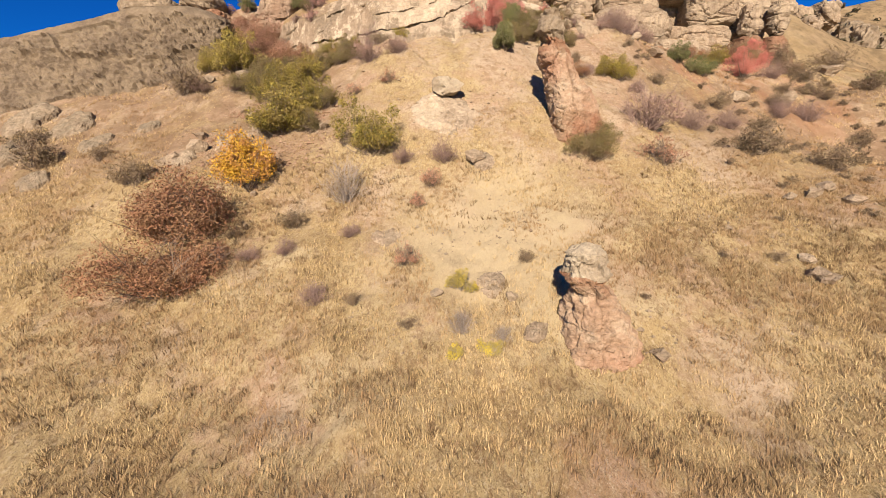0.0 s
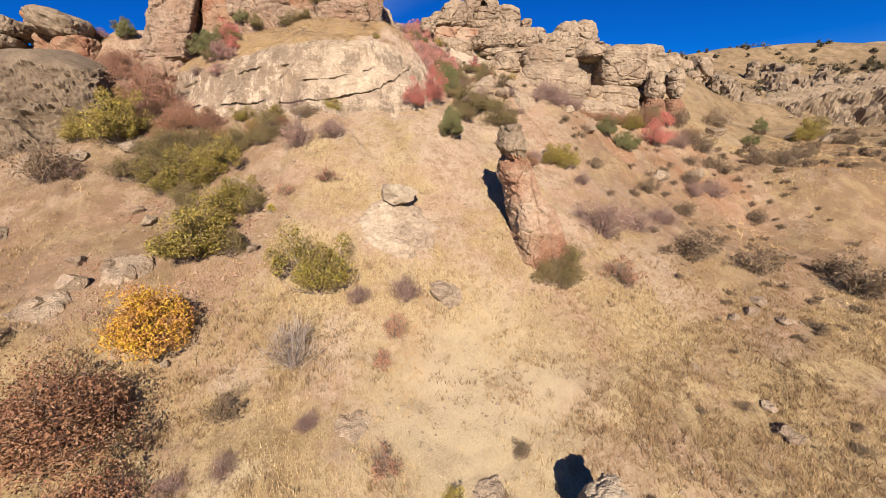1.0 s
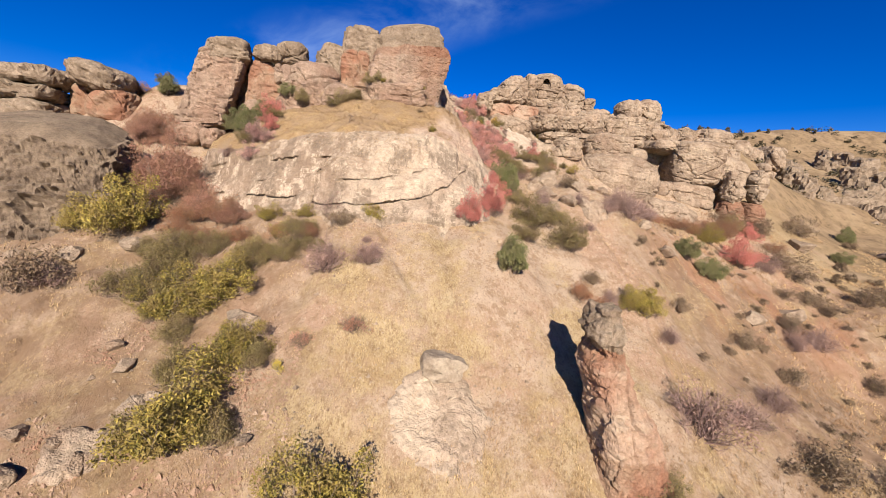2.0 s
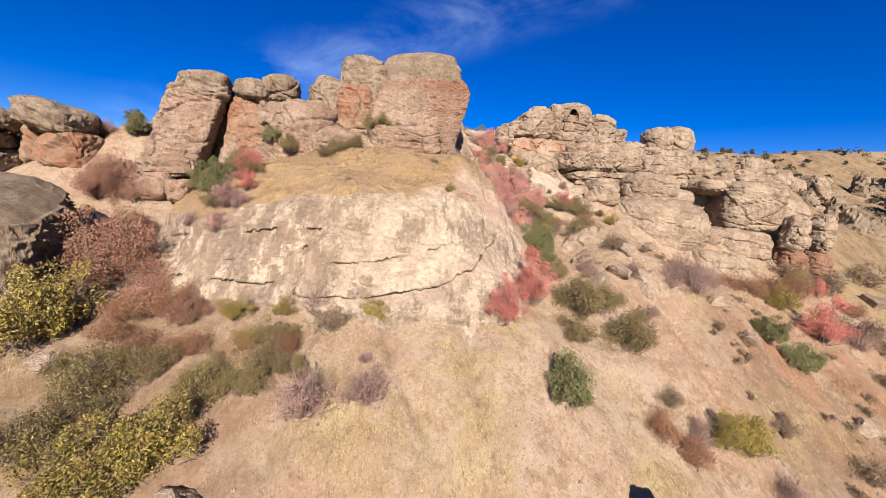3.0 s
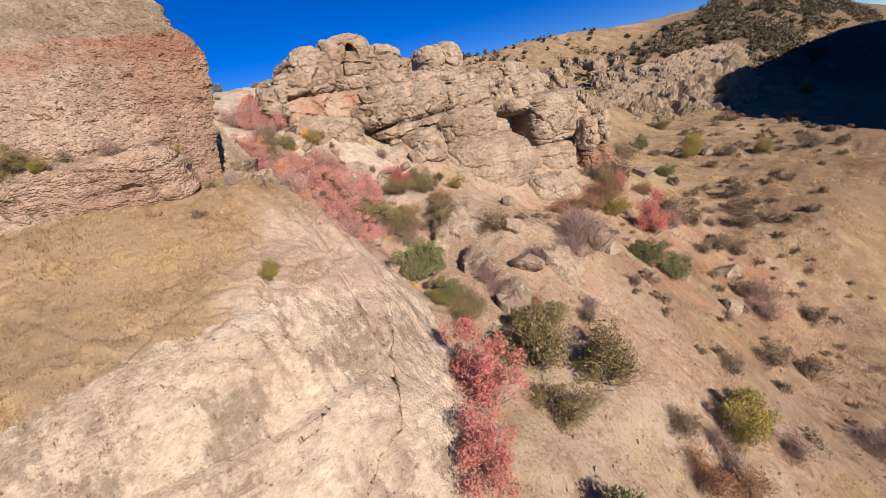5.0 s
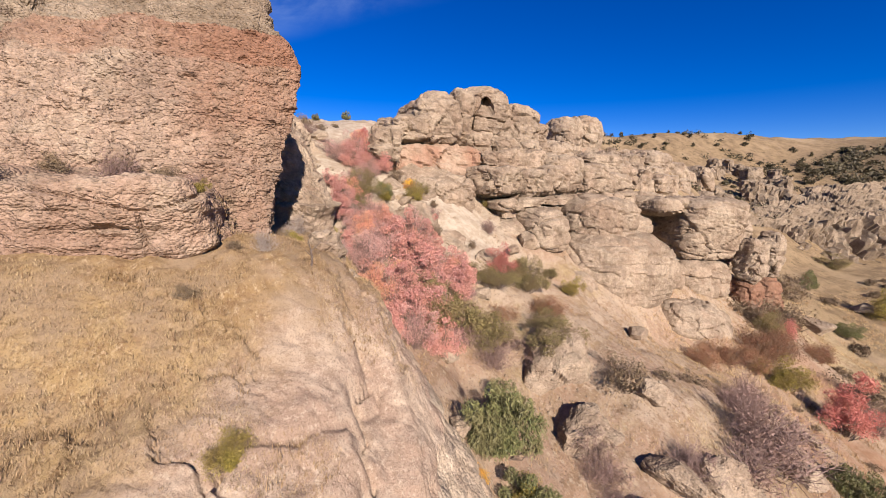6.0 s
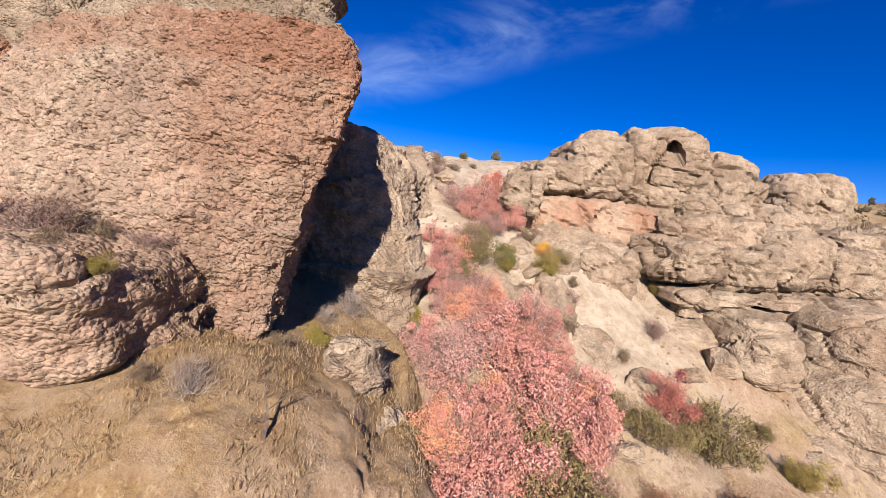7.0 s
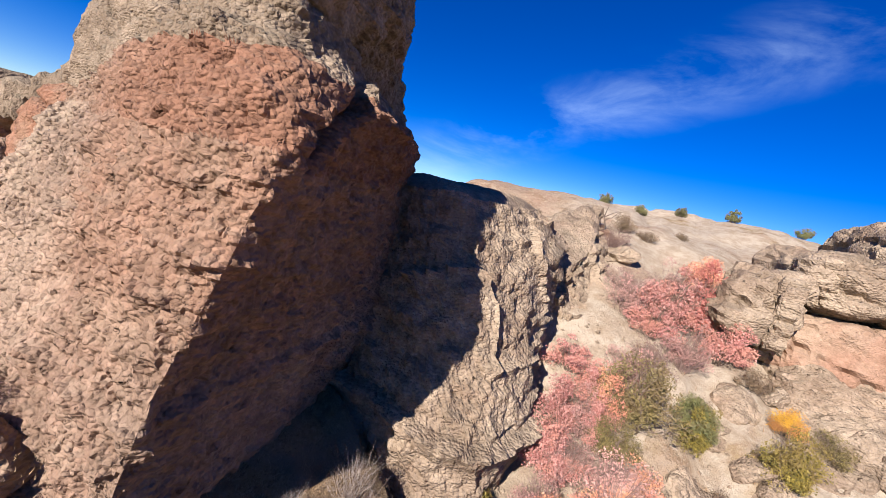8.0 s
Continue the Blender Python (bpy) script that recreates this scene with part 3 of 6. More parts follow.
def crag(foot, head, z0, top, step=0.25, rough=0.35, fine=0.08, beds=(), bed_deep=0.25, cracks=(), crack_deep=0.4, dome=0.6, wave=2.2, seed=1, layer=0.0, between=(), sink=0.9, blocks=None, pebbles=None, proud=None, slots=None, pits=0.0, fine_top=None):
    """A rock between an outline at its foot and one at its head, with others between at shares of its height. z0: the height of its foot,
    or None to set it into the land. top: its height, or a function of place.
    slots: how far open joints run in under the bed above, and the height over the main joint; beds: heights of level joints; cracks: (x, y, half width) of upright joints; layer: how far soft layers weather back."""
    foot, head = np.array(foot, float), np.array(head, float)
    girth = np.linalg.norm(np.roll(foot, -1, 0) - foot, axis=1).sum()
    na = max(24, int(girth / step))
    lo, hi = closed_curve(foot, na), closed_curve(head, na)
    mid = head.mean(0)
    rise = top if callable(top) else (lambda x, y: np.full(np.shape(x), float(top)))
    base = land(lo[:, 0], lo[:, 1]) - sink if z0 is None else np.full(na, float(z0))
    tall = float(np.mean(rise(hi[:, 0], hi[:, 1]) - base))
    stack = [(0.0, lo)] + [(u, closed_curve(q, na)) for u, q in between] + [(1.0, hi)]
    nu = max(6, int(tall / step))
    span = np.linalg.norm(hi - mid, axis=1).mean()
    nc = max(4, int(span / step))
    rings = []
    for k in range(nu + 1):
        u = k / nu
        j = max(i for i in range(len(stack) - 1) if stack[i][0] <= u)
        f = (u - stack[j][0]) / (stack[j + 1][0] - stack[j][0])
        xy = stack[j][1] * (1 - f) + stack[j + 1][1] * f
        zt = rise(hi[:, 0], hi[:, 1]) - dome * 0.5
        rings.append(np.column_stack([xy, base + (zt - base) * u]))
    for k in range(1, nc + 1):
        r = 1 - k / nc * 0.995
        xy = mid + (hi - mid) * r
        e = min(1.0, (k / nc) * span / max(dome * 1.6, 0.05))
        zt = rise(xy[:, 0], xy[:, 1])
        if fine_top:
            zt = zt + (fine_top(xy[:, 0], xy[:, 1]) - zt) * min(1.0, k / 5)
        zt = zt - dome * 0.5 * (1 - e) ** 2
        rings.append(np.column_stack([xy, zt]))
    P = np.array(rings)
    # outward directions
    dth = np.roll(P, -1, 1) - np.roll(P, 1, 1)
    dru = np.gradient(P, axis=0)
    N = np.cross(dth, dru)
    N /= np.linalg.norm(N, axis=2, keepdims=True) + 1e-9
    N[nu + 1:] = N[nu + 1:] * 0.3 + np.array([0, 0, 0.7])
    x, y, z = P[..., 0], P[..., 1], P[..., 2]
    side = np.ones(P.shape[:2])
    side[nu + 1:] = 0.6
    d = rough * fbm(x / wave, y / wave, z / wave, 4, seed, 0.5) * side
    d += fine * (fbm(x / 0.45, y / 0.45, z / 0.3, 3, seed + 5, 0.6))
    pit = fbm(x / 0.9, y / 0.9, z / 0.5, 2, seed + 9)
    d -= 1.6 * fine * ramp(pit, 0.35, 0.7)
    up = np.zeros(P.shape[:2])
    up[nu + 1:] = 1
    if layer:
        d -= layer * (1 - up) * ramp(vnoise(x / 14, y / 14, z * 1.15 + 0.8 * vnoise(x / 6, y / 6, 0.0, seed), seed + 3), -0.1, 0.35)
        d -= 0.6 * layer * (1 - up) * ramp(vnoise(x / 9, y / 9, z * 2.9, seed + 4), 0.1, 0.45)
    if pebbles:
        f1, f2, who = cells(x / pebbles[0], y / pebbles[0], z / (0.7 * pebbles[0]), seed + 30)
        d += pebbles[1] * (0.55 - f1 + 0.5 * who)
    if pits:
        d -= pits * ramp(fbm(x / 0.4, y / 0.4, z / 0.2, 3, seed + 40) + 0.4 * vnoise(x / 2.6, y / 2.6, z / 1.2, seed + 41), 0.72, 1.0) * (1 - up)
    if proud:
        d += proud(x, y, z) * (1 - up)
    if blocks:
        sx, sz, amp = blocks
        wx = 0.35 * vnoise(x / 3, y / 3, z / 3, seed + 12)
        f1, f2, who = cells(x / sx + wx, y / sx + wx, z / sz + 0.3 * wx, seed + 20)
        d += (amp * who - (0.05 + 0.45 * amp) * np.exp(-((f2 - f1) / 0.06) ** 2)) * (1 - 0.5 * up)
    for b, tilt, deep in [(q if isinstance(q, tuple) else (q, 0.0, bed_deep)) for q in beds]:
        zz = z - b - tilt * x - 0.25 * vnoise(x / 2.5, y / 2.5, b, seed + 6)
        d -= deep * np.where(zz < 0, np.exp(zz / 0.5), np.exp(-(zz / 0.06) ** 2)) * (1 - up) * ramp(vnoise(x / 3, y / 3, b * 3.1, seed + 11), -0.75, -0.1)
    for cx, cy, w in cracks:
        dist = np.abs(x - cx - 0.35 * vnoise(z / 2.0, cx, 0.0, seed + 7)) + 0.15 * np.maximum(0, np.abs(y - cy) - 2.5) * 3
        d -= crack_deep * np.exp(-(dist / w) ** 2)
    P = P + N * d[..., None]
    if slots:
        run, off = slots(x, y, z)
        lip = (np.abs(off) < 0.09) & (up == 0)
        P[..., 2] -= np.where(lip, off, 0.0)
        P = P + (np.where(lip, 0.0, run) * (1 - up))[..., None] * np.array([0.0, 1.0, 0.62])
    verts = P.reshape(-1, 3)
    faces = grid_faces(len(P), na, True)
    verts = np.vstack([verts, P[-1].mean(0)])
    last = (len(P) - 1) * na
    tip = np.array([(last + j, last + (j + 1) % na, len(verts) - 1, len(verts) - 1) for j in range(na)])
    return verts, faces, tip


def rock(name, label, material, *a, category="rock", group="", flat=True, bands=(), shift=None, **k):
    """A rock as one mesh, or split by height into its named beds: (name, upper height, material, label), the last without end."""
    verts, faces, tip = crag(*a, **k)
    tris = np.vstack([faces[:, [0, 1, 2]], faces[:, [0, 2, 3]], tip[:, :3]])
    if not bands:
        return tagged(new(name, mesh_of(name, verts, tris, material, not flat)), label, category, group)
    thing = tagged(new(name), label, category, group)
    mid = verts[tris].mean(1)
    level = mid[:, 2] + 0.22 * fbm(mid[:, 0] / 1.5, mid[:, 1] / 1.5, mid[:, 2] / 3, 3, 77)
    if shift:
        level = level - shift(mid[:, 0], mid[:, 1])
    low = -1e9
    for bed, high, mat, words in bands:
        own = tris[(level >= low) & (level < high)]
        used, back_to = np.unique(own, return_inverse=True)
        part(bed, mesh_of(bed, verts[used], back_to.reshape(-1, 3), mat or material, not flat), thing, words)
        low = high
    return thing


def box_foot(x0, x1, y0, y1, bulge=0.15):
    w, h = (x1 - x0) * bulge, (y1 - y0) * bulge
    xm, ym = (x0 + x1) / 2, (y0 + y1) / 2
    return [(x0, y0 + h), (x0 + w, y0), (xm, y0 - h * 0.3), (x1 - w, y0), (x1, y0 + h), (x1 + w * 0.3, ym), (x1, y1 - h), (x1 - w, y1), (xm, y1), (x0 + w, y1), (x0, y1 - h), (x0 - w * 0.3, ym)]


# ---- the whaleback and what stands on it ----
def whaleback_form(x, y):
    z = 21.1 + 0.36 * (y - 47) - 0.22 * np.maximum(0, x - 1.0) - 0.30 * np.maximum(0, -6.5 - x)
    z = z - 0.085 * np.maximum(0, 48.2 - y) ** 2
    z = z + 1.2 * ramp(y, 48.5, 51.6) * ramp(y, 56.0, 52.2)
    return z


def whaleback_top(x, y):
    z = whaleback_form(x, y)
    edge = np.interp(y, (45, 49.5, 52.8, 54.5), (2.9, 3.7, 4.6, 5.0)) + 0.35 * vnoise(y / 0.9, 0.0, 0.0, 12) + 0.2 * vnoise(y / 0.3, 0.0, 0.0, 14)
    z = z - 0.45 * np.exp(-((x - edge) / 0.13) ** 2) * ramp(vnoise(y / 2.0, 3.0, 0.0, 13), -0.5, -0.1) - 0.35 * ramp(x - edge, 0, 0.05)
    for ax, ay, bx, by, wide, deep in ((0.9, 47.4, 2.0, 47.4, 0.12, 0.4), (2.0, 47.4, 3.4, 47.9, 0.12, 0.35), (0.8, 47.3, 0.2, 46.0, 0.13, 0.6), (0.5, 45.9, 0.4, 44.8, 0.15, 0.5), (3.4, 47.9, 4.6, 49.6, 0.12, 0.3), (-3.6, 46.3, -2.3, 46.9, 0.12, 0.35)):
        t = np.clip(((x - ax) * (bx - ax) + (y - ay) * (by - ay)) / ((bx - ax) ** 2 + (by - ay) ** 2), 0, 1)
        off = np.hypot(x - ax - t * (bx - ax) + 0.12 * vnoise(y / 0.5, x / 0.5, 0.0, 37), y - ay - t * (by - ay))
        z = z - 0.6 * deep * np.exp(-(off / wide) ** 2)
    step = vnoise(x / 2.6 + 0.3 * y, y / 1.7, 0.0, 33) + 0.35 * vnoise(x / 0.6, y / 0.6, 0.0, 34)
    z = z + (0.12 * ramp(step, 0.18, 0.24) - 0.06 * ramp(step, 0.12, 0.18) * ramp(step, 0.3, 0.18)) * ramp(y, 51.0, 49.0) * ramp(x, -3.0, 0.0)
    return z + 0.25 * vnoise(x / 3, y / 3, 0.0, 31) + 0.02 * fbm(x / 0.5, y / 0.5, 0.0, 3, 35)


def seam(zz, deep, soft):
    """How far the rock is hollowed just below an open joint."""
    return deep * np.where(zz < 0, np.exp(-(zz / soft) ** 2), 0.0)


def whaleback_lobe(x, z):
    """1 on the broad lobe, 0 on the narrow one, and the distance from the curved joint between them."""
    lean = x - 0.27 * (z - 16) + 0.35 * vnoise(z / 1.3, 0.0, 0.0, 5)
    return ramp(lean, -8.35, -8.05), lean + 8.3


def whaleback_beds(x, y, z):
    right, off = whaleback_lobe(x, z)
    return 0.5 * right * ramp(x, 4.5, 1.0) - 0.3 * np.exp(-(off / 0.12) ** 2)


def whaleback_slots(x, y, z):
    """The open bedding joints of both lobes."""
    right, off = whaleback_lobe(x, z)
    wob = 0.12 * vnoise(x / 1.1, 0.0, 0.0, 6) + 0.05 * vnoise(x / 0.3, 0.0, 0.0, 9)
    main = np.interp(x, (-8.6, -6.3, -4.2, -2.0, 0.0, 1.9, 3.2, 5.0), (13.9, 14.0, 14.2, 14.5, 15.0, 15.8, 17.2, 18.4))
    d = seam(z - main - wob, 0.95, 0.34) * right * (0.55 + 0.45 * ramp(vnoise(x / 1.4, 2.0, 0.0, 10), -0.3, 0.2))
    d = np.maximum(d, seam(z - main - 2.0 - 0.05 * x - wob, 0.5, 0.22) * right * ramp(x, 0.6, -0.6) * ramp(vnoise(x / 1.7, 1.0, 0.0, 7), -0.05, 0.2))
    for level, rise, deep in ((15.9, 0.22, 0.7), (14.45, 0.06, 0.95), (17.5, 0.15, 0.35)):
        d = np.maximum(d, seam(z - level - rise * (x + 12) - wob, deep, 0.3) * (1 - right) * ramp(vnoise(x / 1.9, level, 0.0, 8), -0.35, -0.1))
    return d * ramp(x, 4.8, 3.4) * ramp(y, 50, 47), np.where((right > 0.5) & (x < 4.0), z - main - wob, 9.0)


rock("whaleback", "broad pale streaked rock dome with a dry grassy crown", ROCK_SLAB,
     [(-18.0, 45.4), (-13.5, 43.6), (-9.3, 42.2), (-4.5, 40.9), (-1, 40.2), (3.6, 39.7), (5.6, 41.0), (7.4, 44.5), (8.4, 48), (8.0, 54), (5.6, 58), (-6, 60), (-15, 58), (-21, 51)],
     [(-17.0, 48.0), (-13.0, 46.4), (-9.0, 45.2), (-4.8, 44.2), (-1, 43.8), (1.9, 44.0), (3.8, 45.0), (4.7, 48), (5.0, 51), (5.3, 54), (4.2, 58), (-6, 59.5), (-14, 57.5), (-19, 51.5)],
     None, whaleback_form, fine_top=whaleback_top, step=0.12, rough=0.30, fine=0.05, beds=((13.0, 0.0, 0.4),), dome=2.2, wave=3.2, seed=3, flat=False, layer=0.02, blocks=(6.5, 4.0, 0.07), pits=0.1,
     proud=whaleback_beds, slots=whaleback_slots, shift=lambda x, y: np.interp(x, (-16, -10, -5, 0, 2, 5), (-1.5, 0.0, 0.6, 1.0, 0.3, -0.8)),
     bands=(("face", 19.6, None, "pale streaked face"), ("crown", 1e9, CROWN, "grassy weathered crown")))

rock("tower", "tall blocky conglomerate tower with a red bed and overhanging prow", ROCK_TOWER,
     [(1.5, 54.0), (0.4, 53.8), (-1.6, 54.0), (-3.4, 54.1), (-5.0, 54.6), (-5.2, 58), (-4.6, 62), (-1.6, 63), (0.2, 62), (0.7, 58.5), (1.2, 55.4)],
     [(2.1, 57.0), (0.6, 56.9), (-1.2, 57.5), (-3.0, 58.4), (-4.1, 59.2), (-4.4, 60.0), (-4.1, 61.5), (-1.6, 62.2), (-1.0, 61.4), (0.2, 60.0), (1.5, 58.4)],
     22.0, 33.9, step=0.06, rough=0.16, fine=0.05, pits=0.07, pebbles=(0.2, 0.07), beds=((26.2, 0.06, 0.16), (30.6, 0.05, 0.14), (31.7, 0.02, 0.08), (28.3, 0.04, 0.05)), cracks=((-5.0, 55, 0.25),), dome=1.2, wave=2.4, seed=5,
     proud=lambda x, y, z: 0.65 * np.exp(-((z - 29.6 - 0.8 * (y - 55.1)) / 0.15) ** 2) * ramp(y, 54.95, 55.2) * ramp(y, 56.5, 56.2) * ramp(x, 2.1, 2.4),
     bands=(("wall", 29.5, None, ""), ("red_bed", 30.6, ROCK_BED, "brick-red pebbly bed"), ("cap", 1e9, ROCK_CAP, "grey lichened cap")),
     between=((0.40, [(2.5, 54.2), (1.0, 54.0), (-1.4, 54.2), (-3.4, 54.2), (-5.0, 54.8), (-5.1, 58), (-4.6, 62), (-1.6, 63), (0.4, 62), (1.6, 58.5), (2.2, 55.6)]),
              (0.64, [(3.2, 54.6), (1.4, 54.3), (-1.2, 54.6), (-3.2, 55.0), (-4.7, 55.6), (-5.0, 58.2), (-4.5, 62), (-1.5, 63), (0.0, 62), (1.6, 58.8), (2.5, 56.4)]),
              (0.71, [(3.1, 54.8), (1.4, 54.5), (-1.2, 54.9), (-3.1, 55.6), (-4.6, 56.4), (-4.9, 58.6), (-4.4, 62), (-1.5, 63), (0.0, 62), (1.8, 58.9), (2.6, 56.6)]),
              (0.745, [(2.75, 55.0), (1.4, 54.7), (-1.2, 55.2), (-3.1, 56.0), (-4.6, 56.9), (-4.9, 58.6), (-4.4, 62), (-1.5, 63), (-0.1, 62), (1.9, 58.9), (2.7, 57.3)]),
              (0.775, [(2.4, 55.1), (1.4, 54.9), (-1.2, 55.5), (-3.1, 56.3), (-4.5, 57.1), (-4.8, 59), (-4.4, 62), (-1.5, 63), (-0.6, 62), (1.2, 58.9), (2.0, 57.0)]),
              (0.83, [(2.15, 55.3), (1.4, 55.2), (-1.2, 56.0), (-3.1, 56.9), (-4.5, 57.8), (-4.8, 59.2), (-4.4, 62), (-1.5, 63), (-1.0, 62), (0.6, 59.2), (1.6, 57.2)]),
              (0.89, [(2.3, 55.8), (1.2, 55.7), (-1.2, 56.5), (-3.0, 57.5), (-4.4, 58.4), (-4.7, 59.4), (-4.3, 62), (-1.5, 62.8), (-1.2, 62), (0.6, 59.6), (2.2, 57.4)])))
rock("rock_buttress", "grey rock buttress in the shade of a tower", ROCK_CRAG,
     [(5.2, 59.6), (4.2, 58.8), (2.4, 58.9), (0.8, 59.6), (0.4, 63), (1.0, 68), (3.0, 69), (4.6, 66), (5.2, 62)],
     [(2.3, 61.4), (1.5, 60.9), (0.4, 60.9), (-0.4, 61.4), (-0.8, 63.5), (-0.2, 67), (1.6, 68), (3.2, 66), (3.0, 63)],
     None, lambda x, y: 30.0 + 0.05 * (y - 61), step=0.11, rough=0.2, fine=0.07, beds=((24.6, 0.0, 0.5), (26.0, -0.2, 0.15)), dome=0.8, seed=41, blocks=(3.2, 3.0, 0.12), pebbles=(0.18, 0.06),
     bands=(("ledge", 24.6, None, "broken pale ledge"), ("wall", 1e9, None, "")),
     between=((0.4, [(4.9, 59.9), (3.9, 59.2), (2.4, 59.5), (0.8, 60.0), (0.4, 63), (1.0, 68), (2.8, 68.6), (4.3, 66), (4.9, 62)]),
              (0.75, [(3.4, 60.6), (2.4, 60.0), (1.4, 60.2), (0.2, 60.6), (-0.2, 63), (0.4, 67.6), (2.6, 68.2), (4.4, 66), (4.2, 62.5)])))
rock("boulder", "pale angular boulder at the edge of the whaleback", ROCK_CRAG,
     [(3.0, 53.6), (4.4, 53.4), (5.1, 54.2), (5.0, 55.6), (3.8, 56.0), (3.0, 55.0)], [(3.3, 54.0), (4.1, 53.9), (4.5, 54.5), (4.4, 55.4), (3.8, 55.6), (3.3, 54.8)],
     21.0, lambda x, y: 24.1 - 0.3 * (y - 54.5), step=0.1, rough=0.12, dome=0.3, wave=1.2, seed=42, blocks=(1.1, 0.8, 0.22))
rock("rock_bench", "low pale rock bench undercut at the foot of a tower", ROCK_TOWER,
     [(-0.2, 53.6), (-1.4, 52.6), (-3.4, 52.0), (-6, 52.6), (-9.5, 53.2), (-13.5, 54.2), (-15, 56.5), (-11, 60), (-4, 59), (-0.2, 56)],
     [(0.3, 53.4), (-1.2, 52.7), (-3.4, 52.8), (-6, 53.4), (-9.5, 54.2), (-12.5, 55.4), (-13.6, 57.5), (-11, 60), (-4, 59), (0.2, 56)],
     21.5, 25.3, step=0.13, rough=0.22, fine=0.08, beds=((24.3, 0.02, 0.3), (26.4, 0.05, 0.25)), cracks=((-8.8, 54, 0.2), (-11.6, 54, 0.15), (-5.6, 53, 0.12)), crack_deep=0.6, blocks=(2.8, 1.8, 0.2), dome=0.7, seed=7, pebbles=(0.28, 0.09), bands=(("undercut", 23.9, None, "pale hollowed foot"), ("bench", 1e9, None, "")),
     between=((0.55, [(0.1, 53.4), (-1.4, 52.4), (-3.4, 51.9), (-6, 52.6), (-9.5, 53.4), (-13.3, 54.5), (-14.8, 56.8), (-11, 60), (-4, 59), (0.1, 56)]),
              (0.72, [(0.9, 52.7), (-1.2, 51.9), (-3.4, 52.0), (-6, 52.8), (-9.5, 53.6), (-13.1, 54.8), (-14.4, 57), (-11, 60), (-4, 59), (0.7, 56)])))
rock("rock_buttress", "dark grey blocky conglomerate buttress", ROCK_GREY,
     [(-23.2, 44.0), (-25, 42.6), (-30, 41.6), (-36, 41.0), (-44, 40.0), (-54, 39.0), (-62, 42), (-58, 52), (-40, 54), (-26, 52)],
     [(-24.2, 45.6), (-26, 44.4), (-30, 43.8), (-36, 44.0), (-44, 43.6), (-53, 43.0), (-58, 45), (-55, 51), (-40, 53), (-26.5, 51.5)],
     None, lambda x, y: 18.6 + 0.25 * (y - 45) - 0.17 * np.maximum(0, -33 - x) - 0.2 * np.maximum(0, x + 28), step=0.18, rough=0.26, fine=0.09, beds=((12.6, -0.03, 0.8), (14.9, 0.04, 0.25), (11.2, -0.05, 0.6), (16.6, 0.02, 0.15)), dome=1.8, seed=10, blocks=(5.0, 2.8, 0.25), pebbles=(0.28, 0.09), layer=0.04, pits=0.3,
     bands=(("lower_ledge", 12.4, None, "stepped lower ledges"), ("wall", 1e9, None, "")))
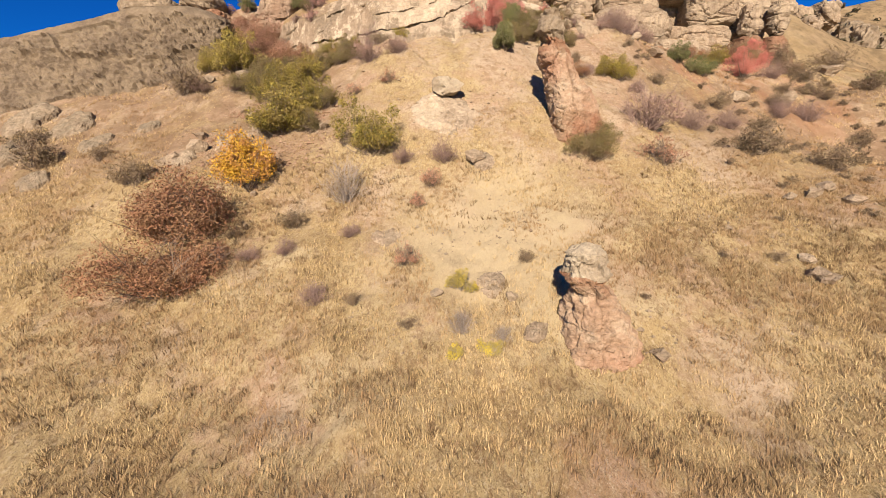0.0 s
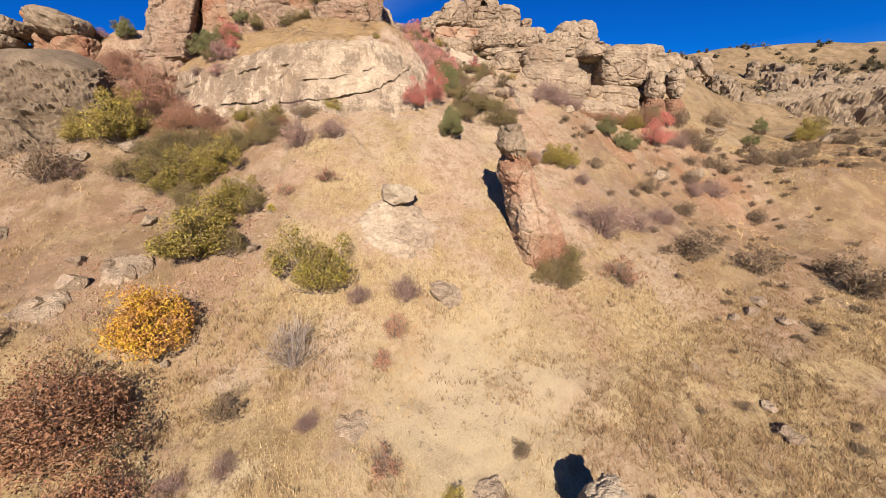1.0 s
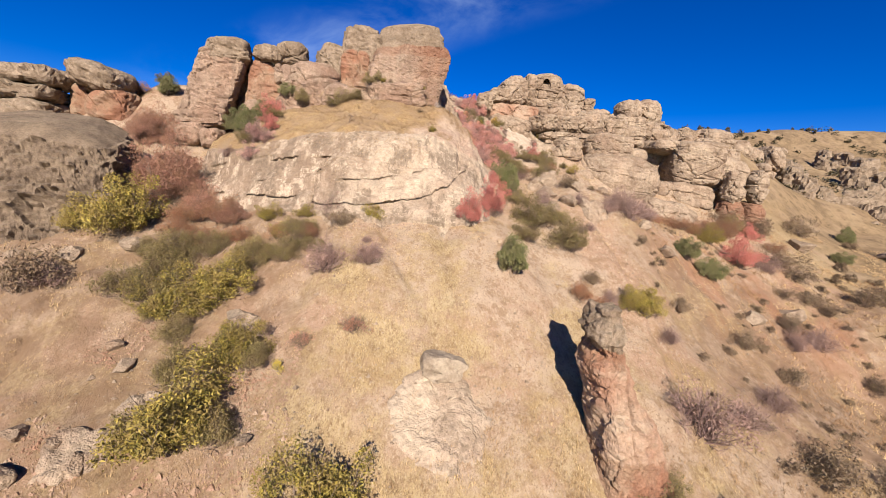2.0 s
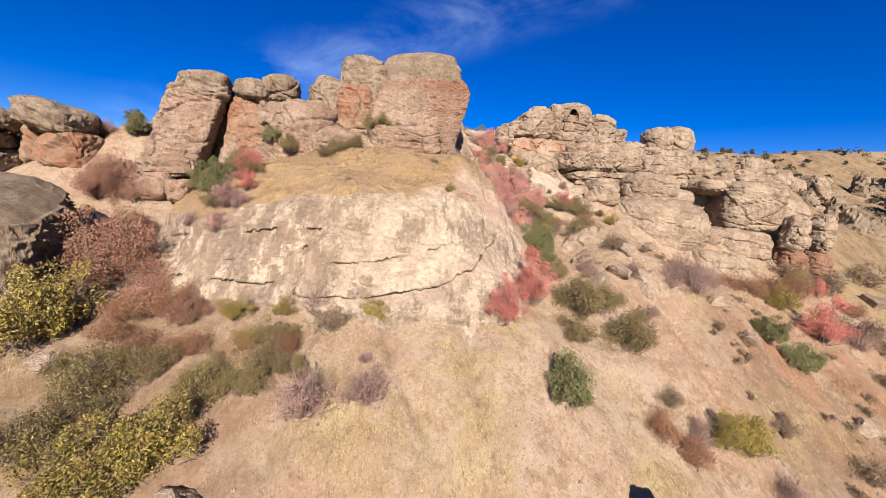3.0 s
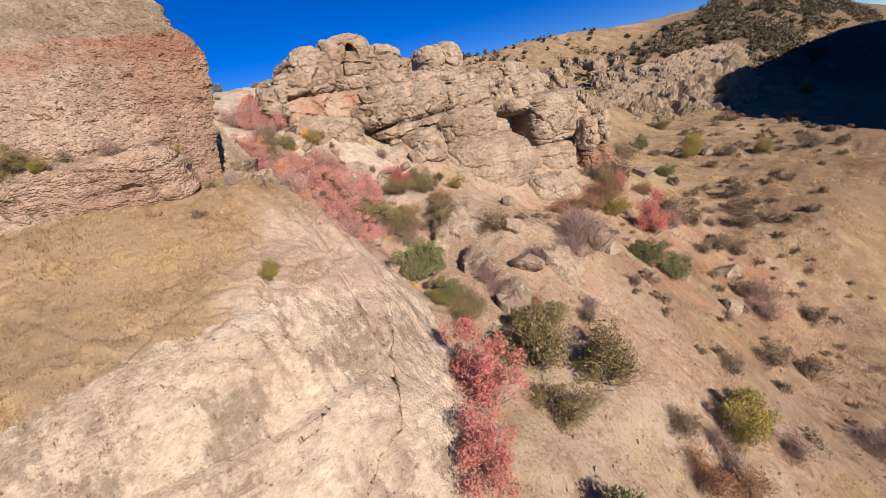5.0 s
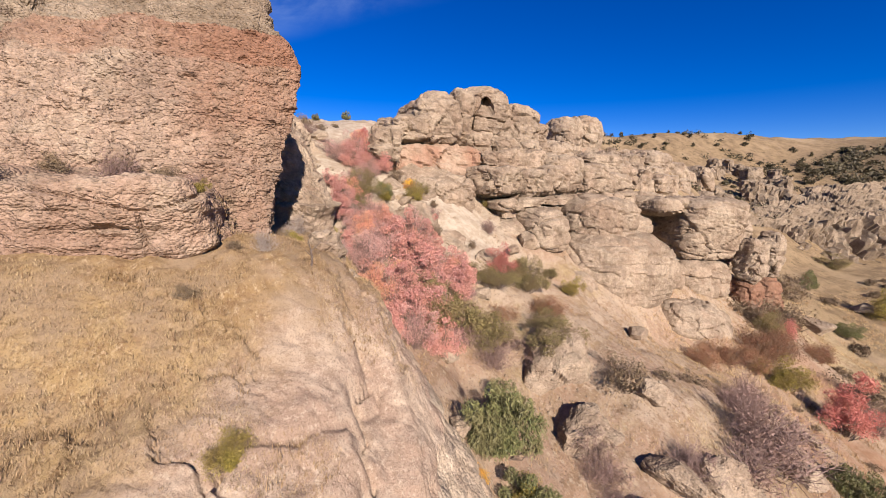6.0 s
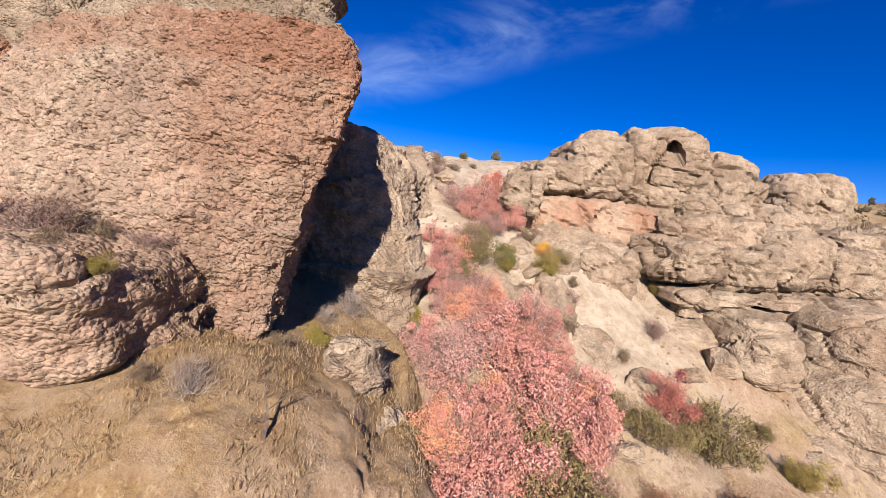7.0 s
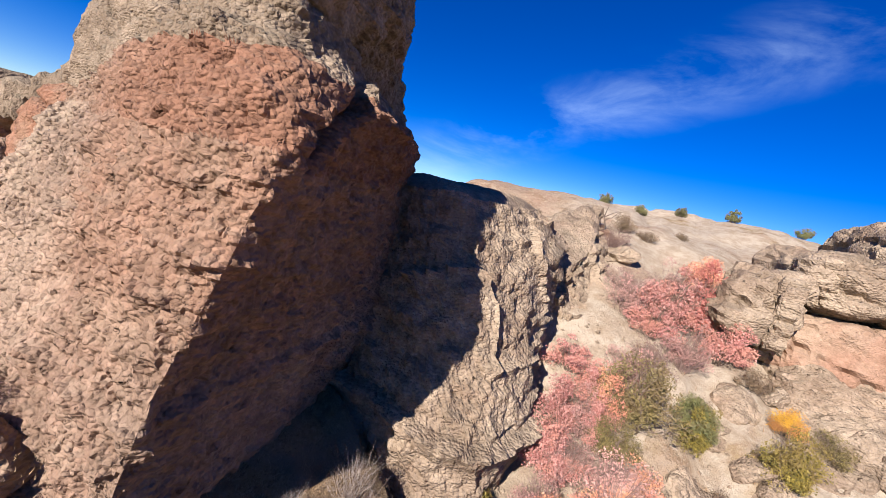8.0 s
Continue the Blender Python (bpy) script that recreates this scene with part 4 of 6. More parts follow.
# ---- crags beyond the gully ----
def block_mesh(name, x0, x1, z0, z1, front, deep, material, seed, power=4.5, yaw=0.0, tilt=0.0, lean=0.0, skew=0.0, layer=0.07, rough=0.27, wave=2.2, fine=0.055, step=0.16, joints=(2.5, 1.5, 0.2), hollow=None, pebbles=(0.24, 0.04)):
    """A rounded, jointed block of bedded rock. lean: how far its head stands forward of its foot; skew: the same, to the side; hollow: (x, z, half width, half height, depth)."""
    half = np.array([x1 - x0, deep, z1 - z0]) / 2
    mid = np.array([(x0 + x1) / 2, front + deep / 2, (z0 + z1) / 2])
    counts = [int(np.clip(2 * h / step, 7, 70)) for h in half]
    V, F, base = [], [], 0
    for axis in range(3):
        a, b = (axis + 1) % 3, (axis + 2) % 3
        for sign in (-1.0, 1.0):
            na, nb = counts[a] + 1, counts[b] + 1
            ga, gb = np.meshgrid(np.linspace(-1, 1, na), np.linspace(-1, 1, nb), indexing="ij")
            q = np.zeros((na, nb, 3))
            q[..., a], q[..., b], q[..., axis] = ga, gb, sign
            V.append(q.reshape(-1, 3))
            f = grid_faces(na, nb)
            F.append((f if sign > 0 else f[:, ::-1]) + base)
            base += na * nb
    U, weld = np.unique(np.round(np.vstack(V), 6), axis=0, return_inverse=True)
    faces = weld.reshape(-1)[np.vstack(F)]
    U = U / (np.abs(U) ** power).sum(1, keepdims=True) ** (1 / power)
    N = np.sign(U) * np.abs(U) ** (power - 1) / half
    N /= np.linalg.norm(N, axis=1, keepdims=True)
    P = U * half
    P[:, 1] -= lean * U[:, 2]
    P[:, 0] += skew * U[:, 2]
    turn = np.array((Matrix.Rotation(radians(yaw), 3, "Z") @ Matrix.Rotation(radians(tilt), 3, "Y")))
    P, N = P @ turn.T + mid, N @ turn.T
    x, y, z = P.T
    flat = 1 - np.clip(N[:, 2], 0, 1)
    bed = z - math.tan(radians(-tilt)) * (x - mid[0])
    d = rough * fbm(x / wave, y / wave, z / wave, 4, seed) + fine * fbm(x / 0.5, y / 0.5, z / 0.3, 3, seed + 5, 0.6)
    soft = vnoise(x / 9, y / 9, bed * 1.25 + 0.35 * vnoise(x / 4, y / 4, 0.0, seed), seed + 3)
    d -= layer * flat * (ramp(soft, 0.0, 0.25) + 0.7 * ramp(vnoise(x / 6, y / 6, bed * 3.1, seed + 4), 0.15, 0.4))
    sx, sz, amp = joints
    f1, f2, who = cells(x / sx + 0.3 * vnoise(x / 2, y / 2, z / 2, seed + 12), y / sx, bed / sz, seed + 20)
    d += amp * who * (0.4 + 0.6 * flat) - (0.10 + 0.6 * amp) * np.exp(-((f2 - f1) / 0.05) ** 2)
    if pebbles:
        g1, g2, who = cells(x / pebbles[0], y / pebbles[0], z / (0.75 * pebbles[0]), seed + 30)
        d += pebbles[1] * (0.5 - g1 + 0.5 * who)
    d -= 0.16 * ramp(fbm(x / 0.8, y / 0.8, z / 0.32, 2, seed + 40), 0.6, 0.85) * flat
    if hollow:
        hx, hz, hw, hh, hd = hollow
        mouth = np.clip(3.0 - 3.0 * (np.abs((x - hx) / hw) ** 3 + np.abs((z - hz) / hh) ** 3), 0, 1) * (N[:, 1] < 0.2)
        P = P + (hd * mouth)[:, None] * np.array([0.15, 1.0, 0.75])
    P = P + N * d[:, None]
    return mesh_of(name, P, np.vstack([faces[:, [0, 1, 2]], faces[:, [0, 2, 3]]]), material)


def block_crag(label, blocks, name="crag", group="", category="rock", material=None, **every):
    """A crag as a stack of its blocks; each: what it is, x from and to, z from and to, y of its front, depth, and its own shape."""
    thing = tagged(new(name), label, category, group)
    for k, (what, x0, x1, z0, z1, front, deep, own) in enumerate(blocks):
        own = {**every, **own}
        mat = own.pop("material", material or ROCK_CRAG)
        words = own.pop("label", "")
        part(what, block_mesh(what, x0, x1, z0, z1, front, deep, mat, int(x0 * 7 + z0 * 13) % 997 + k, **own), thing, words)
    return thing


rock("crag", "pale bedded rock core behind the stacked blocks", ROCK_CRAG,
     [(13.5, 68.0), (16, 66.8), (20, 66.4), (24, 65.6), (29, 65.6), (35, 67.8), (39, 71), (38, 79), (26, 80), (11, 79), (11, 71)],
     [(15, 71.6), (18, 71.0), (20, 70.6), (24, 71.2), (29, 71.5), (34, 72.6), (37, 74.4), (36, 78), (26, 79), (14, 78), (13, 73)],
     None, lambda x, y: np.interp(x, (11, 18, 24, 30, 38), (29.6, 30.6, 30.0, 29.4, 27.6)), step=0.18, rough=0.3, fine=0.1, beds=((25.2, 0.0, 0.3), (27.3, 0.0, 0.3)), dome=1.0, seed=14, layer=0.3, blocks=(3.0, 1.5, 0.35), pebbles=(0.26, 0.07),
     bands=(("lower_ledge", 25.2, None, ""), ("red_ledge", 28.0, ROCK_PINK, "soft reddish ledge"), ("upper_ledge", 1e9, None, "")))
block_crag("weathered jointed crag on the skyline with a dark hollow", [
    ("fin", 9.5, 10.7, 27.0, 29.7, 67.7, 2.4, dict(power=3.5)),
    ("fin", 10.5, 11.8, 26.9, 29.9, 67.2, 2.8, dict(power=3.5)),
    ("block", 11.2, 15.2, 28.6, 31.3, 68.2, 7.0, dict(power=3.6, tilt=-10, lean=0.2, joints=(3.4, 2.4, 0.10), rough=0.22)),
    ("block", 13.4, 17.3, 28.7, 32.7, 68.3, 7.0, dict(power=4.2, tilt=-4, lean=0.1, joints=(3.4, 2.4, 0.10), rough=0.22)),
    ("block", 14.4, 17.2, 31.2, 33.2, 69.4, 4.5, dict(power=3.0)),
    ("column", 16.9, 18.9, 28.9, 33.6, 69.2, 5.0, dict(power=3.6, lean=0.3, layer=0.06, joints=(2.6, 2.6, 0.08))),
    ("dome", 18.5, 24.2, 28.4, 34.8, 70.2, 8.0, dict(power=3.0, layer=0.08, hollow=(20.4, 32.5, 0.52, 0.85, 2.0), step=0.11)),
    ("dome", 22.4, 27.9, 28.0, 33.8, 70.8, 7.0, dict(power=3.2, joints=(2.4, 1.8, 0.22))),
    ("red_ledge", 10.8, 19.2, 26.3, 29.0, 68.4, 5.0, dict(material=ROCK_PINK, label="soft reddish ledge", power=5.0, rough=0.2)),
    ("lump", 18.2, 21.0, 27.8, 30.5, 69.3, 4.0, dict(power=3.0)),
    ("lump", 20.6, 23.6, 27.6, 30.2, 69.0, 4.0, dict(power=3.0)),
    ("lump", 23.4, 26.6, 27.4, 30.0, 69.4, 4.0, dict(power=3.2))])
block_crag("layered overhanging ledge with thin pale slabs beneath", [
    ("block", 18.8, 23.0, 26.7, 28.7, 67.4, 5.0, dict(tilt=-3)),
    ("block", 22.4, 26.6, 26.4, 28.8, 67.2, 5.0, dict(tilt=-4)),
    ("overhang", 17.4, 20.8, 24.6, 27.4, 64.6, 6.0, dict(power=4.0, tilt=-5, lean=0.4, yaw=8)),
    ("overhang", 20.4, 23.8, 24.8, 27.2, 64.2, 6.0, dict(power=4.5, tilt=-4, lean=0.3, layer=0.12)),
    ("overhang", 23.4, 26.6, 25.0, 27.5, 65.0, 6.0, dict(power=4.0, tilt=-3, yaw=-6)),
    ("slab", 18.3, 27.0, 24.15, 24.95, 64.5, 5.0, dict(power=8.0, tilt=-4, rough=0.12, layer=0.05)),
    ("slab", 18.7, 26.4, 23.3, 24.25, 64.7, 5.0, dict(power=8.0, tilt=-4, rough=0.12, layer=0.05)),
    ("block", 24.6, 29.0, 25.0, 28.6, 66.2, 6.0, dict(tilt=-4)),
    ("block", 28.2, 32.6, 24.8, 28.2, 66.6, 6.0, dict(tilt=-5, yaw=6)),
    ("slab", 26.6, 35.0, 24.0, 25.2, 65.4, 5.0, dict(power=6.0, tilt=-3, rough=0.15)),
    ("block", 31.6, 36.2, 24.2, 27.2, 67.0, 6.0, dict()),
    ("mound", 13.2, 17.4, 23.6, 26.5, 65.4, 4.5, dict(power=2.8, layer=0.04, rough=0.2))])
block_crag("broken blocks stepping down from the skyline crag", [
    ("block", 28.0, 32.6, 27.6, 30.2, 71.2, 6.0, dict()),
    ("block", 28.8, 31.2, 29.4, 32.7, 74.0, 4.0, dict(power=3.2)),
    ("block", 32.6, 37.6, 26.4, 29.4, 70.0, 6.0, dict()),
    ("block", 36.4, 41.6, 26.0, 29.6, 73.0, 6.0, dict(power=3.6)),
    ("block", 41.0, 46.0, 25.0, 28.6, 74.0, 6.0, dict(joints=(2.0, 1.4, 0.3)))])
block_crag("rounded pillow-like outcrop split by a dark cleft", [
    ("cap", 24.7, 31.4, 21.0, 25.1, 61.5, 6.0, dict(power=3.2, tilt=2)),
    ("lump", 30.4, 33.8, 21.2, 23.5, 62.4, 4.0, dict(power=2.8)),
    ("side_block", 20.0, 23.5, 20.4, 24.3, 61.8, 5.0, dict(power=3.6, tilt=-6, yaw=6)),
    ("pillow", 22.8, 35.2, 14.6, 22.3, 59.5, 9.0, dict(power=2.9, tilt=4, lean=0.3, layer=0.12, joints=(5.0, 2.4, 0.1))),
    ("foot_slab", 20.4, 24.6, 16.8, 19.8, 59.4, 5.0, dict(power=3.4, tilt=6, lean=-0.5)),
    ("foot_slab", 31.5, 39.6, 13.2, 16.4, 57.6, 5.0, dict(power=3.6, tilt=10, lean=-0.6)),
    ("knob", 34.2, 36.4, 16.6, 19.0, 60.9, 3.0, dict(power=2.8)),
    ("slope_rock", 16.6, 22.0, 19.6, 23.5, 63.4, 4.0, dict(power=3.0, lean=-0.8))], rough=0.2, wave=2.6, layer=0.05, fine=0.045, joints=(4.2, 1.7, 0.12), pebbles=(0.22, 0.035))
block_crag("blocky overhanging outcrop above a red bed and a dark cave", [
    ("wall", 38.2, 45.6, 18.9, 25.0, 61.0, 9.0, dict(power=5.5, yaw=-13, lean=0.5)),
    ("back_wall", 32.6, 39.6, 18.2, 24.4, 66.2, 6.0, dict(power=4.0)),
    ("roof", 34.8, 40.4, 23.3, 25.1, 62.8, 8.0, dict(power=4.0, tilt=3)),
    ("ledge", 37.3, 44.4, 15.2, 19.3, 60.7, 9.0, dict(power=4.6, tilt=2, lean=-0.3)),
    ("shoulder", 44.6, 52.0, 16.8, 23.8, 63.2, 8.0, dict(power=3.6, tilt=9)),
    ("boulder", 35.4, 38.0, 16.6, 19.3, 61.6, 3.0, dict(power=2.8)),
    ("red_bed", 41.0, 54.0, 11.4, 15.6, 60.6, 6.0, dict(material=ROCK_BED, label="brick-red earthy bed", power=3.6, lean=-0.8))], rough=0.2, wave=2.6, layer=0.06, fine=0.05, joints=(4.0, 2.0, 0.14), pebbles=(0.24, 0.035))
for x0, x1, top, front in ((44.7, 47.5, 21.3, 59.6), (49.3, 51.7, 21.7, 60.2)):
    block_crag("short rock pinnacle on a brick-red foot", [
        ("pillar", x0, x1, 16.6, top, front, 2.6, dict(power=3.4, layer=0.08)),
        ("red_foot", x0 - 0.1, x1 + 0.3, 12.6, 17.2, front - 0.1, 3.2, dict(material=ROCK_BED, label="brick-red foot", power=4.0, lean=-0.3))], name="rock_pinnacle", group="pinnacles under the outcrop", step=0.2, rough=0.24)
block_crag("round split knob of pale rock on the skyline", [
    ("knob", 42.6, 47.4, 30.0, 36.2, 85.0, 6.0, dict(power=3.0)),
    ("knob", 46.8, 52.2, 30.0, 36.6, 85.4, 6.0, dict(power=3.0)),
    ("foot", 42.0, 53.0, 27.4, 31.6, 84.0, 6.0, dict(power=4.0, material=ROCK_PINK))], layer=0.06, step=0.28, pebbles=None)
block_crag("tall layered block with a shaded side on the skyline", [
    ("block", 62.4, 69.6, 24.6, 32.4, 85.0, 9.0, dict(power=4.0, layer=0.3)),
    ("block", 57.6, 63.4, 22.6, 29.0, 88.0, 7.0, dict()),
    ("block", 69.0, 74.4, 24.4, 30.6, 85.6, 7.0, dict(power=3.4)),
    ("block", 74.6, 78.4, 25.0, 29.6, 87.0, 6.0, dict(power=3.4)),
    ("block", 79.0, 84.0, 24.6, 30.4, 86.6, 7.0, dict(power=3.4)),
    ("pinnacle", 71.4, 74.0, 20.6, 25.4, 80.0, 4.0, dict(power=3.0))], step=0.32, pebbles=None, joints=(3.0, 2.0, 0.4))
rock("crag", "broken layered rock band below the skyline", ROCK_CRAG,
     [(36, 74), (42, 74), (48, 75), (54, 78), (60, 82), (66, 86), (68, 94), (52, 98), (34, 92), (33, 82)],
     [(37, 78), (42, 78), (48, 80), (54, 83), (59, 87), (64, 90), (65, 94), (52, 97), (35, 91), (34, 82)],
     None, lambda x, y: 30.4 + 0.10 * (y - 80) + 0.8 * np.sin(x * 0.55), step=0.24, rough=0.35, fine=0.14, beds=((26.0, 0.0, 0.7), (28.0, 0.0, 0.5)), dome=1.0, seed=20, layer=0.3, blocks=(4.2, 2.0, 0.9), pebbles=(0.4, 0.1),
     bands=(("lower_ledge", 27.3, None, "stepped lower ledges"), ("upper_ledge", 1e9, None, "")))
rng_crag = random.Random(9)
for i in range(16):
    x = rng_crag.uniform(36, 66)
    y = 64 + 0.42 * (x - 24) + rng_crag.uniform(-1.5, 8)
    w, h = rng_crag.uniform(2.5, 5.5), rng_crag.uniform(1.2, 2.6)
    z = float(land(np.array([x]), np.array([y + 1]))[0])
    rock("outcrop", "small jointed outcrop stepping out of the slope", ROCK_CRAG, box_foot(x, x + w, y, y + 3.5), box_foot(x + 0.3, x + w - 0.4, y + 0.5, y + 3.5), None, z + h, step=0.24, rough=0.3, fine=0.1, dome=0.8, seed=100 + i, blocks=(2.0, 1.2, 0.35), group="outcrops on the crag slope")
for i in range(26):
    x = rng_crag.uniform(84, 152)
    y = 84 + 0.28 * (x - 84) + rng_crag.uniform(-3, 14)
    w, h = rng_crag.uniform(2.5, 7), rng_crag.uniform(2.0, 6.0)
    z = float(land(np.array([x]), np.array([y + 1]))[0])
    rock("outcrop", "grey rock step on the far hillside", ROCK_CAP, box_foot(x, x + w, y, y + 5), box_foot(x + 0.5, x + w - 0.6, y + 1, y + 5), None, z + h, step=0.5, rough=0.5, fine=0.15, dome=1.0, seed=130 + i, blocks=(2.0, 4.0, 0.8), group="rock steps on the far hill")

rock("rock_wall", "pale rough rock bank at the head of the gully", ROCK_CRAG,
     [(5.6, 66.2), (4.6, 64.8), (3.4, 64.8), (2.2, 67), (2.4, 72), (4.2, 74), (5.6, 71), (5.9, 68)], [(4.9, 67.2), (4.3, 66.4), (3.4, 66.6), (2.6, 68), (2.8, 71.6), (4.0, 73.2), (4.9, 70.6), (5.1, 68.6)],
     None, lambda x, y: land(x, y) + 1.5, step=0.16, rough=0.3, fine=0.1, dome=0.9, seed=47, blocks=(1.8, 1.6, 0.25), pebbles=(0.25, 0.09))
rock("rock_wall", "low pale rock apron below the skyline crag", ROCK_CRAG,
     [(11.0, 66.8), (13, 64.6), (16, 64.2), (18.5, 65.5), (19, 69), (15, 71), (11.2, 70)], [(11.8, 67.6), (13.4, 66.0), (16, 65.6), (17.8, 66.8), (18, 69), (15, 70.4), (12, 69.6)],
     None, lambda x, y: land(x, y) + 0.9, step=0.17, rough=0.3, fine=0.1, dome=0.8, seed=48, blocks=(2.2, 1.2, 0.28), pebbles=(0.3, 0.09))


def low_outcrop(x, y, w, h, seed, material, label):
    """Bedrock showing flush through the slope."""
    r = random.Random(seed)
    ring = [(math.cos(a * 0.785) * r.uniform(0.8, 1.15), math.sin(a * 0.785) * r.uniform(0.7, 1.0)) for a in range(8)]
    rock("rock_outcrop", label, material, [(x + 0.5 * w * a, y + 0.5 * w * b) for a, b in ring], [(x + 0.38 * w * a, y + 0.36 * w * b) for a, b in ring],
         None, lambda px, py: land(px, py) + h, step=0.13, rough=0.14, fine=0.06, dome=0.35, wave=1.4, seed=seed, sink=0.5, blocks=(1.6, 1.0, 0.10), group="low outcrops")


low_outcrop(0.3, 29.2, 6.4, 0.22, 501, ROCK_SLAB, "broad cream-coloured bedrock showing through the slope")
for i, (x, y, w, h) in enumerate(((2.6, 24.9, 2.2, 0.5), (-3.5, 19.6, 2.4, 0.15), (2.0, 15.8, 2.6, 0.25), (9.6, 62.8, 2.2, 0.45), (11.8, 63.8, 2.6, 0.5), (13.2, 62.0, 2.4, 0.5), (12.6, 66.0, 2.0, 0.35), (10.4, 66.2, 1.8, 0.3), (15.2, 60.6, 2.6, 0.6), (12.5, 46.8, 2.8, 0.7), (17.0, 46.4, 3.0, 0.8), (14.6, 53.4, 3.6, 1.1), (13.4, 50.2, 2.8, 0.8), (-16.5, 29.2, 3.5, 0.4), (-19.5, 27.0, 3.0, 0.4), (-14.8, 31.0, 2.4, 0.5))):
    low_outcrop(x, y, w, h, 510 + i, ROCK_CRAG, "pale bedrock ledge showing through the slope")

for i, (x, y, w, h) in enumerate(((-40, 37, 6.0, 0.7), (-34, 34.6, 5.0, 0.6), (-29.5, 31.5, 3.4, 0.4), (-37, 31.5, 5.0, 0.6), (-30.5, 26.6, 3.0, 0.4), (-45, 34, 5.5, 0.7), (-26, 33.4, 2.6, 0.35))):
    low_outcrop(x, y, w, h, 560 + i, ROCK_CAP, "weathered brown rock ledge showing through dry grass")

# ---- skyline boulders ----
block_crag("large layered grey boulder on the skyline", [
    ("slab", -47.0, -38.9, 23.9, 25.9, 60.0, 6.0, dict(power=3.6)),
    ("slab", -47.0, -39.4, 22.2, 24.1, 59.7, 6.0, dict(power=4.0)),
    ("slab", -46.5, -38.8, 19.6, 22.4, 60.0, 6.0, dict(power=4.0))], name="boulder", group="skyline boulders", material=ROCK_CAP, step=0.3)
block_crag("large sloping red-brown boulder leaning over a dark hollow", [
    ("roof", -38.4, -32.4, 23.9, 26.9, 60.0, 6.5, dict(power=3.4, tilt=14, lean=0.4, material=ROCK_CAP)),
    ("crest", -39.6, -36.6, 25.2, 27.4, 62.5, 4.0, dict(power=3.0)),
    ("foot", -36.2, -31.6, 20.6, 24.4, 60.6, 6.0, dict(power=3.4)),
    ("back", -39.4, -35.6, 20.6, 25.0, 63.0, 4.0, dict(power=3.4))], name="boulder", group="skyline boulders", material=ROCK_RED, step=0.3)

# ---- pillars beside the tower ----
block_crag("leaning blocky rock pillar with a dark lichen cap", [
    ("pillar", -24.5, -19.7, 21.8, 29.0, 57.4, 5.0, dict(power=6.5, skew=1.15, yaw=13)),
    ("capstone", -22.8, -18.3, 27.6, 30.2, 57.5, 4.8, dict(power=5.0, tilt=-3, yaw=13, material=ROCK_CAP, label="dark lichened cap")),
    ("ledge", -25.6, -20.4, 20.7, 22.4, 56.8, 5.0, dict(power=5.0, tilt=-5)),
    ("ledge", -25.2, -22.2, 18.6, 21.0, 56.2, 5.0, dict(power=4.0)),
    ("ledge", -22.6, -20.4, 18.4, 20.6, 55.8, 4.0, dict(power=3.4))], name="rock_pillar", material=ROCK_TOWER, rough=0.2, layer=0.05, joints=(3.6, 2.6, 0.14), step=0.18)
block_crag("squat red rock pillar with a lumpy dark cap", [
    ("pillar", -18.8, -14.0, 20.6, 28.5, 58.4, 5.0, dict(power=3.8, yaw=6, material=ROCK_RED)),
    ("back", -21.0, -16.0, 19.6, 28.6, 61.0, 4.0, dict(power=4.0)),
    ("side_lump", -15.8, -13.2, 25.6, 28.2, 57.9, 3.0, dict(power=3.0)),
    ("side_lump", -18.6, -16.6, 20.6, 24.0, 57.4, 3.0, dict(power=3.4)),
    ("capstone", -18.0, -14.6, 28.0, 30.3, 57.9, 4.5, dict(power=3.0, material=ROCK_CAP, label="dark lichened cap")),
    ("capstone", -15.7, -12.2, 28.2, 30.8, 58.3, 4.5, dict(power=2.8, tilt=6, material=ROCK_CAP, label="dark lichened cap"))], name="rock_pillar", material=ROCK_TOWER, rough=0.24, layer=0.05, joints=(2.8, 2.6, 0.14), step=0.18)

# ---- blocks round the foot of the tower ----
block_crag("stepped rounded rock shoulder with a red face beside a tower", [
    ("column", -8.5, -3.8, 23.0, 32.8, 56.5, 6.0, dict(material=ROCK_CAP, power=4.6, joints=(4.0, 3.0, 0.08))),
    ("red_face", -8.3, -5.2, 24.4, 30.0, 55.9, 3.0, dict(material=ROCK_RED, label="weathered red face", power=5.0, joints=(2.2, 2.6, 0.12))),
    ("dome", -11.4, -7.4, 23.0, 31.0, 57.0, 5.5, dict(material=ROCK_CAP, power=3.0)),
    ("lower_dome", -13.9, -8.2, 21.6, 28.0, 53.9, 6.0, dict(power=3.0, joints=(4.0, 2.4, 0.10))),
    ("foot_block", -10.4, -6.6, 21.6, 25.0, 53.0, 4.0, dict(power=3.4))], name="tower_shoulder", material=ROCK_TOWER, layer=0.04, rough=0.26, step=0.13)
block_crag("bulging pale rock bench undercut at the foot of a tower", [
    ("bench", -5.2, 0.75, 23.0, 26.0, 51.6, 3.6, dict(power=4.6, lean=0.45, yaw=-6, joints=(3.4, 2.0, 0.10))),
    ("bench", -9.6, -4.6, 22.2, 25.5, 52.2, 5.0, dict(power=3.4, joints=(3.0, 2.0, 0.14)))], name="rock_bench", material=ROCK_TOWER, layer=0.05, rough=0.24, step=0.09)

